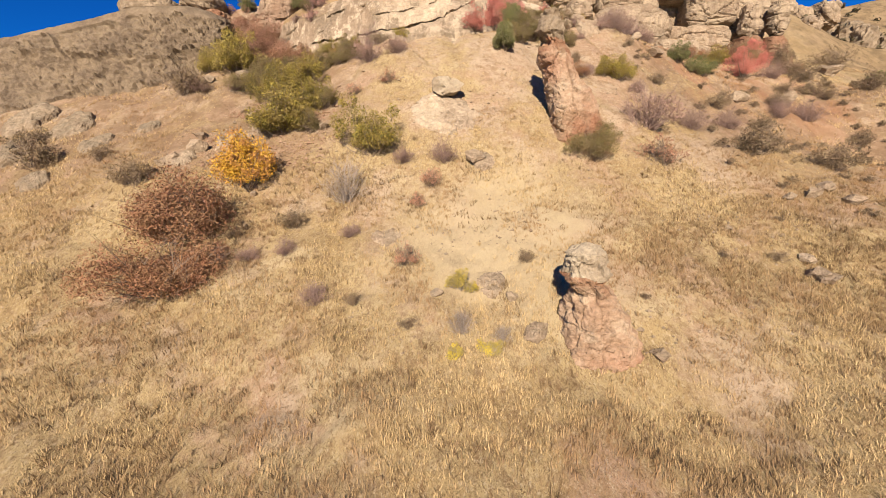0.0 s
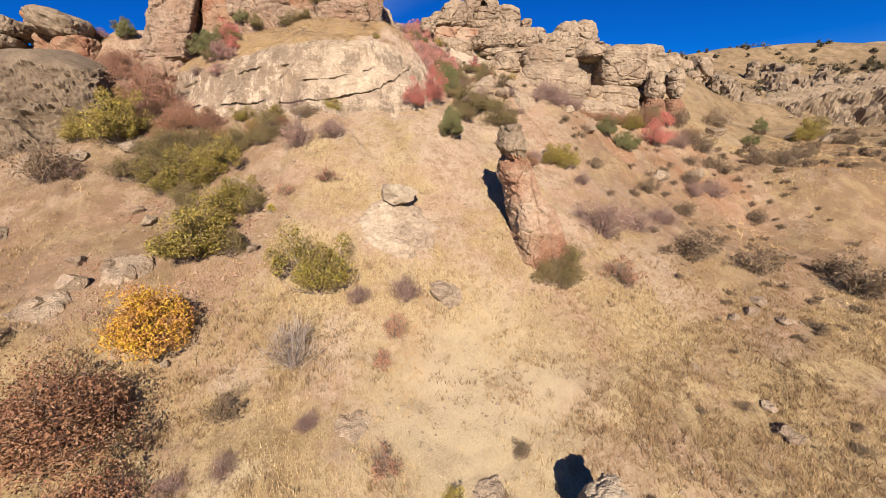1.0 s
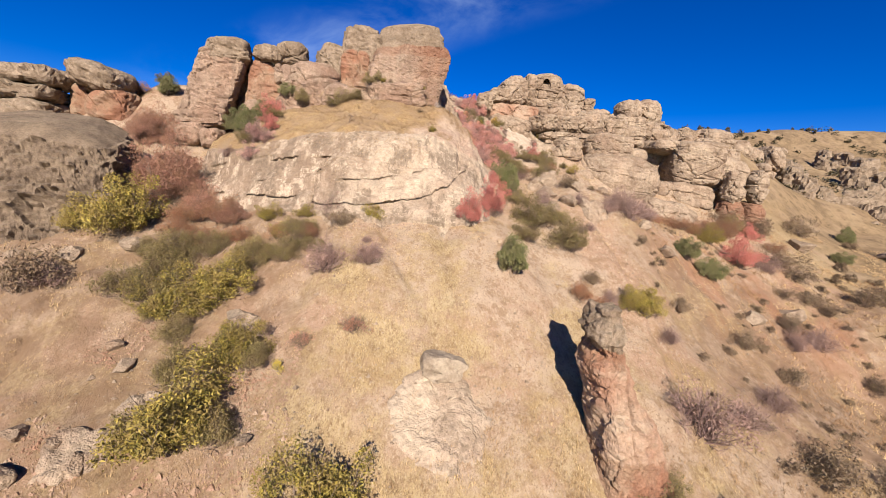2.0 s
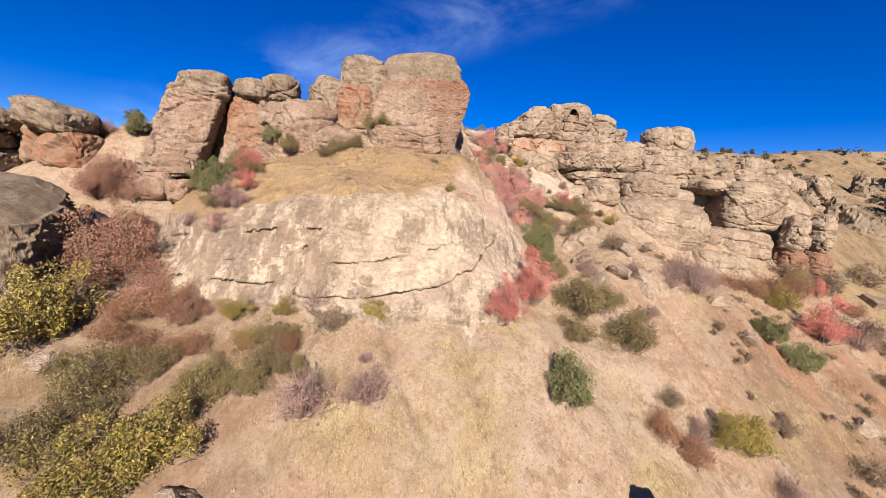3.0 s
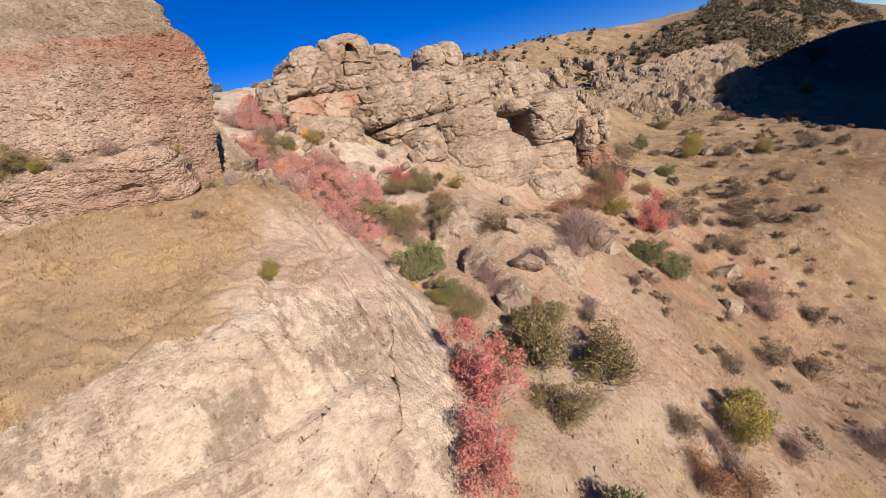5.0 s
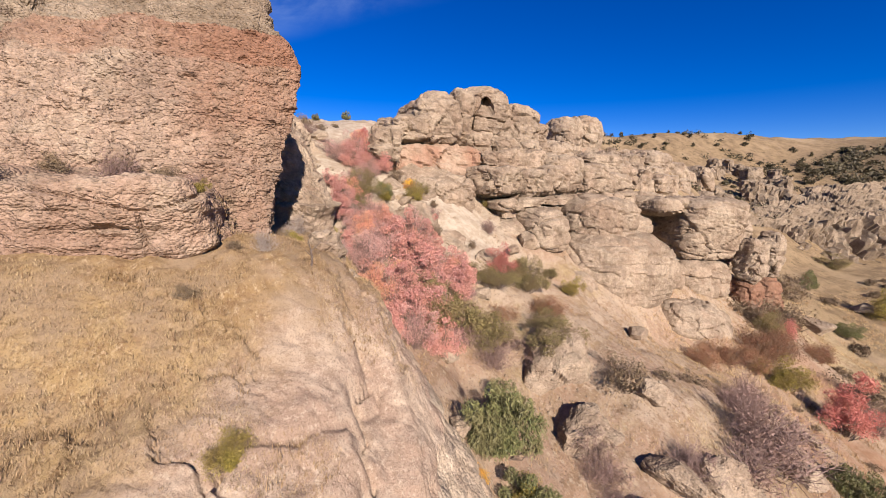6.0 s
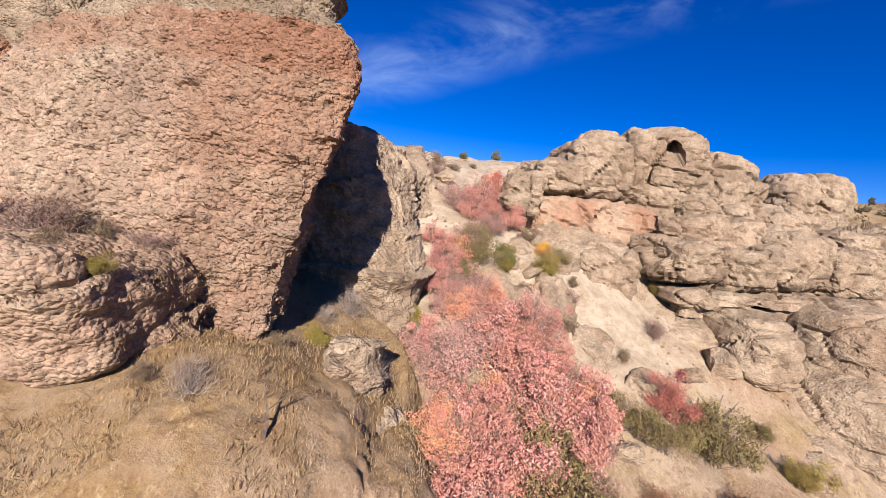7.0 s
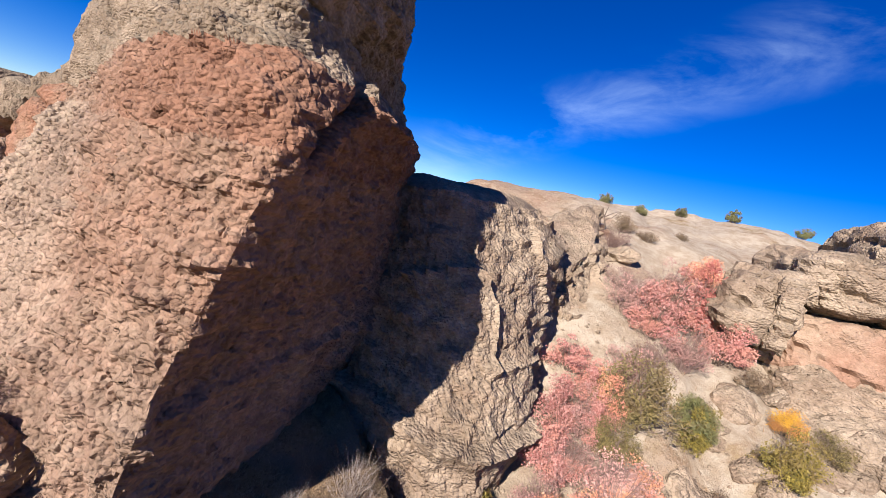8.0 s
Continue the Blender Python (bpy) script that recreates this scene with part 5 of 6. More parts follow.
# ---- hoodoos ----
rock("hoodoo", "leaning red and tan rock pillar with a grey capstone", ROCK_PINK,
     box_foot(8.3, 11.9, 25.2, 29.8), box_foot(7.5, 8.7, 27.4, 29.0), None, 11.0, step=0.1, rough=0.26, fine=0.06, beds=((8.9, 0, 0.25), (6.5, 0.05, 0.12)), dome=0.6, wave=1.9, seed=21, group="hoodoos", blocks=(1.6, 2.4, 0.10), pebbles=(0.2, 0.06),
     between=((0.35, box_foot(8.2, 11.0, 26.0, 29.8)), (0.58, box_foot(7.7, 9.9, 26.6, 29.6)), (0.72, box_foot(7.4, 9.3, 27.0, 29.4)), (0.78, box_foot(7.7, 9.1, 27.2, 29.2)), (0.86, box_foot(7.15, 9.0, 27.0, 29.4))),
     bands=(("foot", 3.6, ROCK_RED, "brick-red pebbly foot"), ("pillar", 7.8, None, ""), ("red_neck", 8.7, ROCK_RED, "red neck"), ("capstone", 1e9, ROCK_CAP, "grey pebbly capstone")))
rock("hoodoo", "short tapered pink rock pillar with a pale capstone", ROCK_PINK,
     box_foot(4.9, 8.3, 11.3, 14.4), box_foot(4.8, 6.2, 12.1, 13.6), None, -3.0, step=0.07, rough=0.16, fine=0.06, beds=((-4.3, 0, 0.22),), dome=0.5, wave=1.2, seed=22, group="hoodoos", blocks=(1.0, 0.8, 0.10), pebbles=(0.15, 0.05),
     between=((0.35, box_foot(5.0, 7.5, 11.6, 14.1)), (0.55, box_foot(5.1, 6.9, 11.9, 13.9)), (0.68, box_foot(5.1, 6.5, 12.1, 13.8)), (0.76, box_foot(4.75, 6.4, 11.9, 13.8))),
     bands=(("pillar", -5.0, None, ""), ("red_neck", -4.3, ROCK_RED, "reddish neck"), ("capstone", 1e9, ROCK_CAP2, "pale speckled capstone")))

rock("cliff", "distant grey spiky cliff band across a canyon", ROCK_CAP,
     [(82, 82), (92, 78), (100, 75), (108, 73), (120, 70), (134, 67), (150, 66), (166, 70), (164, 84), (140, 92), (112, 92), (92, 90)],
     [(86, 86), (94, 83), (102, 80), (110, 78), (121, 75), (135, 73), (149, 72), (160, 75), (158, 83), (138, 90), (112, 90), (95, 89)],
     None, lambda x, y: 18.6 + 0.17 * (x - 102) + 0.25 * (y - 78), step=0.45, rough=0.9, fine=0.3, dome=1.0, wave=3.0, seed=61, layer=0.5,
     proud=lambda x, y, z: 1.5 * np.abs(vnoise(x / 2.2 + 0.12 * z, y / 2.2, z / 26, 62)) ** 0.7 - 1.6 * ramp(vnoise(x / 3.4 + 0.1 * z, y / 3.4, z / 40, 63), 0.2, 0.5), blocks=(2.6, 16.0, 1.2))


# ---- standing things on the land ----
def surface_under(names):
    from mathutils import bvhtree
    trees = []
    for ob in list(scene.objects):
        if ob.type == "MESH" and ob.name.split(".")[0] in names:
            me = ob.data
            trees.append(bvhtree.BVHTree.FromPolygons([v.co for v in me.vertices], [p.vertices[:] for p in me.polygons]))
    def height(x, y):
        best = -1e9
        for t in trees:
            hit = t.ray_cast(Vector((x, y, 200)), Vector((0, 0, -1)))
            if hit[0] is not None:
                best = max(best, hit[0].z)
        return best
    return height


surface = surface_under(("face", "crown", "foot", "bench", "undercut", "crag", "rock_buttress"))


def stand(x, y, rocks=True):
    z = float(land(np.array([x]), np.array([y]))[0])
    return max(z, surface(x, y)) if rocks else z


# ---- shrubs ----
def strips(paths, wide):
    """Thin three-sided twigs along paths of points."""
    verts, faces = [], []
    for pts, w in zip(paths, wide):
        k = len(pts)
        ax = pts[-1] - pts[0]
        a = np.cross(ax, (0.3, 0.5, 0.8))
        a /= np.linalg.norm(a) + 1e-9
        b = np.cross(ax, a)
        b /= np.linalg.norm(b) + 1e-9
        o = len(verts)
        for i, p in enumerate(pts):
            r = w * (1 - 0.8 * i / (k - 1))
            for q in range(3):
                c, s = math.cos(q * 2.094), math.sin(q * 2.094)
                verts.append(p + r * (a * c + b * s))
        for i in range(k - 1):
            for q in range(3):
                u, v = o + i * 3 + q, o + i * 3 + (q + 1) % 3
                faces += [(u, v, v + 3), (u, v + 3, u + 3)]
    return np.array(verts), np.array(faces)


def leaves(centres, size, rng, long=1.0, upright=0.0):
    """One small bent leaf, two triangles, at each centre."""
    k = len(centres)
    a = rng.normal(size=(k, 3))
    a[:, 2] += upright * 2
    a /= np.linalg.norm(a, axis=1, keepdims=True)
    b = np.cross(a, rng.normal(size=(k, 3)))
    b /= np.linalg.norm(b, axis=1, keepdims=True) + 1e-9
    n = np.cross(a, b)
    s = (size * rng.uniform(0.6, 1.3, k))[:, None]
    p0 = centres - a * s * long
    p1 = centres + b * s * 0.55 + n * s * 0.2
    p2 = centres + a * s * long
    p3 = centres - b * s * 0.55 + n * s * 0.2
    v = np.stack([p0, p1, p2, p3], 1).reshape(-1, 3)
    i = np.arange(k)[:, None] * 4
    f = np.concatenate([i + [[0, 1, 2]], i + [[0, 2, 3]]])
    return v, f


def shrub_meshes(kind, seed, leaf, twig, tall=0.8, lobes=26, count=2600, size=0.026, twigs=60, bare=0.0, long=1.2, upright=0.0, core=0.5, spread=1.0):
    """Meshes for a shrub one metre wide: branches, and foliage in uneven clumps with gaps."""
    rng = np.random.default_rng(seed)
    cen, rad = [], []
    for i in range(lobes):
        th, ph = rng.uniform(0, 2 * math.pi), math.asin(rng.uniform(0.0, 1.0))
        r = rng.uniform(core, 1.0) * (0.8 + 0.35 * math.sin(2 * th + seed) * spread)
        cen.append((0.40 * r * math.cos(th) * math.cos(ph), 0.40 * r * math.sin(th) * math.cos(ph), tall * (0.16 + 0.66 * r * math.sin(ph))))
        rad.append(rng.uniform(0.07, 0.15))
    cen, rad = np.array(cen), np.array(rad)
    pick = rng.integers(0, lobes, count)
    d = rng.normal(size=(count, 3))
    d /= np.linalg.norm(d, axis=1, keepdims=True)
    pts = cen[pick] + d * (rad[pick] * rng.uniform(0.35, 1.1, count) ** 0.6)[:, None] * np.array([1, 1, 0.85])
    wide = 0.5 / np.percentile(np.hypot(pts[:, 0], pts[:, 1]), 97)
    high = tall / np.percentile(pts[:, 2], 99)
    pts, cen = pts * np.array([wide, wide, high]), cen * np.array([wide, wide, high])
    pts[:, 2] = np.maximum(pts[:, 2], 0.015 * tall + 0.02 * rng.random(count))
    v, f = leaves(pts, size, rng, long, upright)
    foliage = mesh_of(kind + "_foliage", v, f, leaf)
    paths, wide = [], []
    for i in range(twigs):
        if rng.random() < bare:
            th, ph = rng.uniform(0, 2 * math.pi), rng.uniform(0.25, 1.45)
            r = rng.uniform(0.7, 1.05)
            end = np.array([0.5 * r * math.cos(th) * math.cos(ph), 0.5 * r * math.sin(th) * math.cos(ph), tall * r * math.sin(ph)])
        else:
            end = cen[rng.integers(0, lobes)] + rng.normal(size=3) * 0.05
        start = np.array([rng.normal() * 0.04, rng.normal() * 0.04, -0.06])
        bend = (start + end) / 2 + np.array([rng.normal() * 0.04, rng.normal() * 0.04, -0.03])
        paths.append(np.array([start, bend, end]))
        wide.append(0.004 + 0.010 * rng.random() * (1 - bare))
        for j in range(2 if bare else 0):
            side = end + rng.normal(size=3) * 0.12
            paths.append(np.array([bend * 0.4 + end * 0.6, side]))
            wide.append(0.003)
    v, f = strips(paths, wide)
    return foliage, mesh_of(kind + "_branches", v, f, twig)


def plant(name, label, category, group, spots, leaf, twig, seed, variants=3, **k):
    """Shrubs of one kind: some built with their parts, the rest copied. spots: (x, y, width), with a fourth value for one that grows on rock."""
    rng = random.Random(seed)
    masters, placed = [], []
    for i, (x, y, w, *on_rock) in enumerate(spots):
        m = Matrix.Translation((x, y, stand(x, y, bool(on_rock)) - 0.04 * w)) @ Matrix.Rotation(rng.uniform(0, 6.28), 4, "Z") @ Matrix.Diagonal((w, w, w * rng.uniform(0.85, 1.15), 1))
        if i < variants:
            ob = tagged(new(name), label, category, group if len(spots) > 1 else "")
            foliage, branches = shrub_meshes(name, seed * 10 + i, leaf, twig, **k)
            part("stem", branches, ob)
            part("crown", foliage, ob)
            masters.append(ob)
            placed.append((ob, m))
        else:
            copy_thing(masters[i % variants], m)
    for ob, m in placed:
        ob.matrix_basis = m


plant("maple_shrub", "round golden-yellow maple shrub turning orange at its top", "shrub", "round golden-yellow maple shrub turning orange at its top",
      [(-13.2, 23.9, 3.8), (10.4, 57.2, 1), (7.3, 48.8, 0.7), (11.6, 66.1, 0.9)],
      LEAF_GOLD, TWIG, 1, tall=0.85, lobes=90, count=9000, size=0.018, core=0.45, spread=0.1)
plant("oak_shrub", "dense olive-green leafy shrub on dry slope", "shrub", "olive shrubs",
      [(-5.1, 25.8, 4.5), (16.7, 36.9, 3.4), (15.4, 36.9, 2.2), (-12.1, 28.9, 5.6), (-10.7, 32.6, 3.5), (-15.6, 36, 4.6), (-13.3, 36.5, 4.4), (-21.8, 42.8, 5.1), (-24.9, 42.9, 3.4), (-11.9, 42.8, 2), (-3.8, 41.5, 2), (36, 53, 3.4), (-10.7, 40.9, 1.5), (-8.9, 42.4, 1.4), (8.7, 48.1, 1.5), (-3.7, 51.8, 0.8, 1), (77, 59, 5), (84.4, 50.4, 4), (158.2, 55.7, 5.1), (9.3, 64.4, 1.4), (11.4, 64.6, 1.8), (20.1, 58.5, 1.5, 1), (2.8, 55.2, 0.7, 1), (0.9, 47.1, 0.9, 1), (0.3, 52, 0.5, 1), (19.7, 69.7, 1.5, 1), (22.3, 69, 1.3, 1), (18.6, 66.7, 1.1, 1), (5.1, 59.9, 1, 1)],
      LEAF_OLIVE, TWIG, 2, tall=0.72, lobes=64, count=11000, size=0.0145, core=0.3, spread=1.2, twigs=50, bare=0.3)
plant("oak_shrub", "half-bare olive-brown shrub with visible twigs", "shrub", "half-bare shrubs",
      [(10.4, 25.1, 3.5), (11.5, 26.3, 2.1), (-17.3, 40.1, 4.1), (-11.8, 38.8, 3.2), (-9.1, 39.2, 2.5), (12.3, 41.4, 4.1), (9.8, 43.7, 4.6), (8.4, 41.2, 2.8), (-11.6, 53.4, 2.1, 1), (9.4, 56, 3.7), (97.5, 72, 5.2, 1), (13.2, 59.3, 1.9), (9.2, 46.9, 2.4), (14.9, 53.8, 3), (10.8, 44.8, 2.2), (12.3, 44.5, 2.4), (16.3, 59.3, 2.2), (7.7, 63.7, 2.4), (19.8, 60.3, 1.4), (12.6, 66.3, 1.4), (7.2, 62.6, 1.6), (-13.8, 50.8, 2, 1), (-15.2, 48.2, 2, 1), (9.9, 57.1, 2.6), (10.9, 55.9, 3), (11.9, 55.4, 2.6), (16.6, 58.8, 2.8), (14.3, 58.5, 2.2), (15.2, 55.1, 2), (43.2, 57.4, 3.4), (-8.4, 51.4, 1.7, 1), (-7.3, 51.6, 1.9, 1), (-6.2, 51.9, 1.8, 1), (-5.1, 52.1, 1.6, 1), (-4.2, 52.2, 1.3, 1), (-17, 40.4, 3.4), (-18.2, 37.4, 3.6), (-15, 36.6, 3.6), (-13, 37.4, 3.2)],
      LEAF_OLIVE2, TWIG, 3, tall=0.65, lobes=48, count=8000, size=0.0135, twigs=60, bare=0.5)
plant("oak_shrub", "half-bare olive-brown shrub with visible twigs", "shrub", "half-bare shrubs",
      [(-12.2, 39.2, 3), (-11.2, 33.4, 2.8), (-9.8, 32.5, 2.6), (-13.6, 32, 3), (-13.4, 30, 3.4), (-10.4, 29, 2.8), (-22.4, 43.2, 3.2), (-9, 40.4, 2.4), (-16.4, 38.4, 2.4), (-14.6, 34.4, 2.6), (-12.2, 30.4, 2.6), (-15, 40.4, 2.6), (-12, 40.2, 2.2), (-9.8, 38.4, 2.4), (-7.4, 38.8, 1.8), (-19.4, 41, 2.6), (-12.6, 38.2, 2.2), (-16.6, 36, 2.4)],
      LEAF_OLIVE2, TWIG, 4, tall=0.65, lobes=48, count=8000, size=0.0135, twigs=60, bare=0.5)
plant("juniper", "dark green juniper bush with pointed sprays", "juniper", "junipers",
      [(27.4, 45.9, 2.6), (-29.4, 65.0, 3.0), (6, 36.8, 2.9), (10.3, 51.6, 2.2), (-16.1, 50.6, 2.6, 1), (-13.2, 54.3, 2, 1), (-31.3, 67.7, 1.7), (8.6, 50.1, 2), (29.3, 44.6, 3.1), (8.8, 49.8, 2.6), (8.7, 47.9, 2), (9.2, 64.6, 1.5), (63.8, 58.4, 2.7), (76.3, 67.4, 3.4), (6, 92.6, 1.5), (9.2, 92.4, 1.1), (13, 92.8, 1.3), (18, 93.2, 1.2), (3, 90, 1.4), (-15.6, 49.6, 2.6, 1), (-14.7, 51.4, 2.2, 1), (-16.8, 50.8, 2.2, 1)],
      LEAF_JUNIPER, TWIG, 5, tall=0.75, lobes=56, count=10000, size=0.014, twigs=30, long=1.9, upright=0.5, core=0.65)
plant("sumac_shrub", "spreading rust-brown shrub with sparse leaves", "shrub", "rust-brown shrubs",
      [(-15.5, 45, 3.8), (-18.4, 45, 3.7), (11.5, 37, 2.4), (12.6, 36.2, 2.6), (-28.6, 60.3, 3.7), (-33.1, 65.5, 3.6), (12.9, 45.7, 1.2), (16.1, 56.4, 2.4), (33.4, 55.4, 3.6), (35.4, 54.9, 3.4), (30, 55.4, 3), (48.4, 55.4, 3.6), (13.6, 57, 1.8), (4.6, 72.7, 1.2), (-16.6, 42, 3.2), (-13.8, 41.6, 2.8), (-10.6, 41, 2.4), (-18.4, 43, 3), (-8.2, 40.2, 2), (-11.2, 39.2, 2)],
      LEAF_RUST, TWIG, 6, tall=0.42, lobes=60, count=6500, size=0.0135, core=0.3, twigs=60, bare=0.25)
plant("sumac_shrub", "broad spreading rust-brown shrub, dense and fuzzy", "shrub", "broad rust-brown shrubs",
      [(-16.0, 21.0, 8.4), (-14.8, 17.0, 6.6), (39.4, 55.8, 5.5)],
      LEAF_RUST, TWIG, 7, tall=0.5, lobes=110, count=26000, size=0.0085, core=0.3, twigs=110, bare=0.2)
plant("sumac_shrub", "low rusty red-brown thin shrub", "shrub", "low rusty shrubs",
      [(15.2, 25.3, 3.2), (-2.3, 17.5, 2), (-1, 23.3, 2.2), (-1.8, 22.1, 1.7), (-4.4, 33, 2.1), (-7.2, 32.8, 1.6)],
      LEAF_RUSTY, TWIG, 8, tall=0.55, lobes=20, count=900, size=0.02, twigs=90, bare=0.7)
plant("maple_shrub", "tall red-brown maple shrub losing leaves", "shrub", "red-brown maples",
      [(-21.1, 47.6, 5.6), (-23.5, 48.1, 5, 1), (-27.8, 56.8, 3.8), (-22.5, 52.8, 2.7), (-22.6, 50.6, 4.4), (-20.4, 48.2, 4), (-17.4, 45.2, 3.2), (-14.8, 43.9, 3), (-24, 45.4, 2), (-27.6, 57.4, 4.4), (-25, 57, 4), (-21.4, 46.4, 3), (-18.6, 47.2, 3.4)],
      LEAF_REDRUST, TWIG, 9, tall=0.72, lobes=56, count=10000, size=0.0125, core=0.3, twigs=50, bare=0.4)
plant("sagebrush", "leafless plum-brown twiggy shrub", "shrub", "twiggy shrubs",
      [(-6.5, 15.1, 1.9), (-5.6, 19.8, 1.6), (-9, 18.5, 1.6), (-12.8, 18.6, 2), (-11, 18.3, 1.6), (-0, 24.9, 2.6), (-2.8, 25.2, 2.2), (16.1, 29.6, 5.5), (20.3, 30.7, 3.5), (38.7, 40.7, 4), (34.8, 39.8, 3.3), (24.4, 32.3, 3.1), (-6.6, 37, 3.6), (-3.9, 36.9, 3.1), (-23.9, 37.9, 3.4), (-19.8, 37.5, 1.8), (-6.9, 42.5, 3.3), (41, 49.3, 3.9), (21.1, 46.9, 5), (17.9, 35.2, 2), (13.1, 49.7, 2.1), (-16.6, 47.9, 1.9, 1), (-4.1, 38.6, 0.9), (15.5, 44, 1.4), (24.4, 50, 3.5), (25.8, 50.6, 3), (13.6, 36.8, 2.2), (14.3, 37.6, 1.8), (22.8, 49.2, 2.4), (12.4, 55.5, 2.8), (9.7, 47.3, 1.9), (12.5, 47.4, 1.9), (12.8, 48.7, 2.3), (13.9, 53.8, 2.1), (20.3, 47.7, 3.8), (18.6, 46.8, 2.8), (15.8, 47.4, 2.4), (10.8, 55.7, 3), (11.6, 54.7, 2.6)],
      LEAF_PLUM, TWIG_PLUM, 10, tall=0.55, lobes=26, count=1500, size=0.014, twigs=120, bare=0.6, core=0.3)
plant("sagebrush", "leafless plum-brown twiggy shrub", "shrub", "twiggy shrubs",
      [(12.4, 63.9, 1.6), (16.6, 63.4, 1.7), (12.2, 58.1, 1.1), (5.4, 59.1, 1.2, 1), (4.8, 59.1, 0.8, 1), (7.8, 65.5, 1.9), (6.6, 68.3, 1.9), (5.5, 71.5, 1.8), (4.2, 53.1, 0.4, 1), (20.6, 58.9, 1.3, 1), (26.5, 68.4, 1.7, 1), (-1.6, 53.3, 1.5, 1), (0, 53.6, 0.8, 1)],
      LEAF_PLUM, TWIG_PLUM, 11, tall=0.55, lobes=26, count=1500, size=0.014, twigs=120, bare=0.6, core=0.3)
plant("sagebrush", "small brown-grey sagebrush clump", "shrub", "sagebrush clumps",
      [(24.1, 28.2, 4), (-9.3, 20.9, 2.5), (29.1, 27.2, 4), (55.3, 46.2, 4.2), (36.2, 23.8, 5.2), (37.5, 26.8, 3.7), (79.5, 54.2, 4.1), (41.4, 37.5, 2.7), (27.1, 37.8, 2.6), (20.8, 43.9, 1.3), (44.1, 48.1, 3.2), (43.4, 43.9, 2.6), (14.6, 43.6, 1.3), (-1.9, 13.3, 1), (-4.7, 15.1, 1), (4, 16.8, 1.2), (14.7, 17.7, 0.8), (9, 14.4, 0.6), (44.4, 50.6, 5.1), (35.5, 41.4, 2.8), (27.5, 16, 1.4), (21.7, 14.7, 1.3), (17.6, 17.6, 1.2), (22.7, 15.5, 1), (13, 38.3, 1.8), (39.9, 45.8, 2.5), (30.4, 36.2, 2.9), (48.6, 58.5, 5.6, 1), (-32.6, 29.3, 4.4), (-21.3, 24.6, 3.4), (-24.6, 37.5, 4.4), (-27.2, 29.2, 2.2), (-36, 33, 3.4), (61.9, 63.8, 5.6), (48.8, 44.8, 3.8), (-6.2, 41, 2.2), (16.3, 51, 2.8), (43.5, 58.8, 4.1, 1)],
      LEAF_SAGE, TWIG, 12, tall=0.55, lobes=22, count=1800, size=0.02, core=0.3, twigs=60, bare=0.6)
plant("sagebrush", "small brown-grey sagebrush clump", "shrub", "sagebrush clumps",
      [(21.3, 38.7, 2), (60.6, 47.9, 3.7), (89.8, 44.9, 4.9), (42.5, 45.2, 3.3), (0, 50.6, 0.7, 1), (118, 52, 5.2), (112.2, 63.2, 5.4, 1), (11, 67.3, 1.3), (15.5, 69, 1.4, 1), (1, 52, 0.5, 1), (2.4, 53.8, 0.5, 1), (-0.3, 51.9, 0.5, 1), (8.3, 58.5, 1), (-1.6, 53.4, 0.9, 1), (5.7, 74.1, 1.6), (8.5, 76.5, 0.9), (3.8, 62, 0.6, 1), (10.2, 63.2, 1), (11.9, 62.2, 1.2), (12.9, 64.8, 0.9), (13.7, 66.6, 0.9), (9.4, 65.6, 0.8), (14.4, 61.8, 1), (8.2, 70.2, 0.9), (6.8, 74, 1.1), (-3, 53.3, 1, 1), (-0.8, 53.5, 0.7, 1)],
      LEAF_SAGE, TWIG, 13, tall=0.55, lobes=22, count=1800, size=0.02, core=0.3, twigs=60, bare=0.6)
plant("bare_shrub", "bare pale-grey leafless shrub", "shrub", "bare grey shrubs",
      [(-6.4, 22.9, 3.8), (0.4, 12.9, 1.4), (2.1, 12.5, 1.1), (1.8, 51.8, 0.9, 1), (4.2, 54.3, 1.2, 1), (3.2, 57.6, 1.2, 1), (2.7, 56.7, 0.8, 1)],
      LEAF_SAGE, TWIG_GREY, 14, tall=0.7, lobes=18, count=260, size=0.014, twigs=130, bare=0.8)
plant("maple_shrub", "salmon-pink autumn maple shrub", "shrub", "pink maples in the gully",
      [(8.1, 59.4, 3), (5.8, 61.6, 1.7, 1), (6.9, 57.2, 2.6), (9, 57.4, 2.8), (8.3, 60, 2.4), (8.9, 58.6, 2.6), (10.3, 59.8, 2), (6, 54.2, 2), (6.8, 55.4, 2.4), (8.2, 55.6, 2.6), (9.4, 56.2, 2.4), (7.6, 56.6, 2.6), (6.3, 61.6, 1.7), (6.7, 62.8, 1.5), (8, 67.4, 2.2), (9.9, 67.8, 1.9), (10.6, 61, 1.8), (8.7, 54.4, 1.8), (11.9, 58.6, 2.5), (11.1, 57.6, 2.4), (9.3, 59.8, 2.7), (10.3, 58.8, 2.6), (8, 56.6, 2.4), (5.7, 64, 1.5), (6, 62.6, 1.5), (6.4, 63.6, 1.5), (7.7, 66.6, 1.7), (5.5, 58.8, 1.6)],
      LEAF_PINK, TWIG, 15, tall=0.85, lobes=34, count=6000, size=0.0165, twigs=50, bare=0.4, core=0.5)
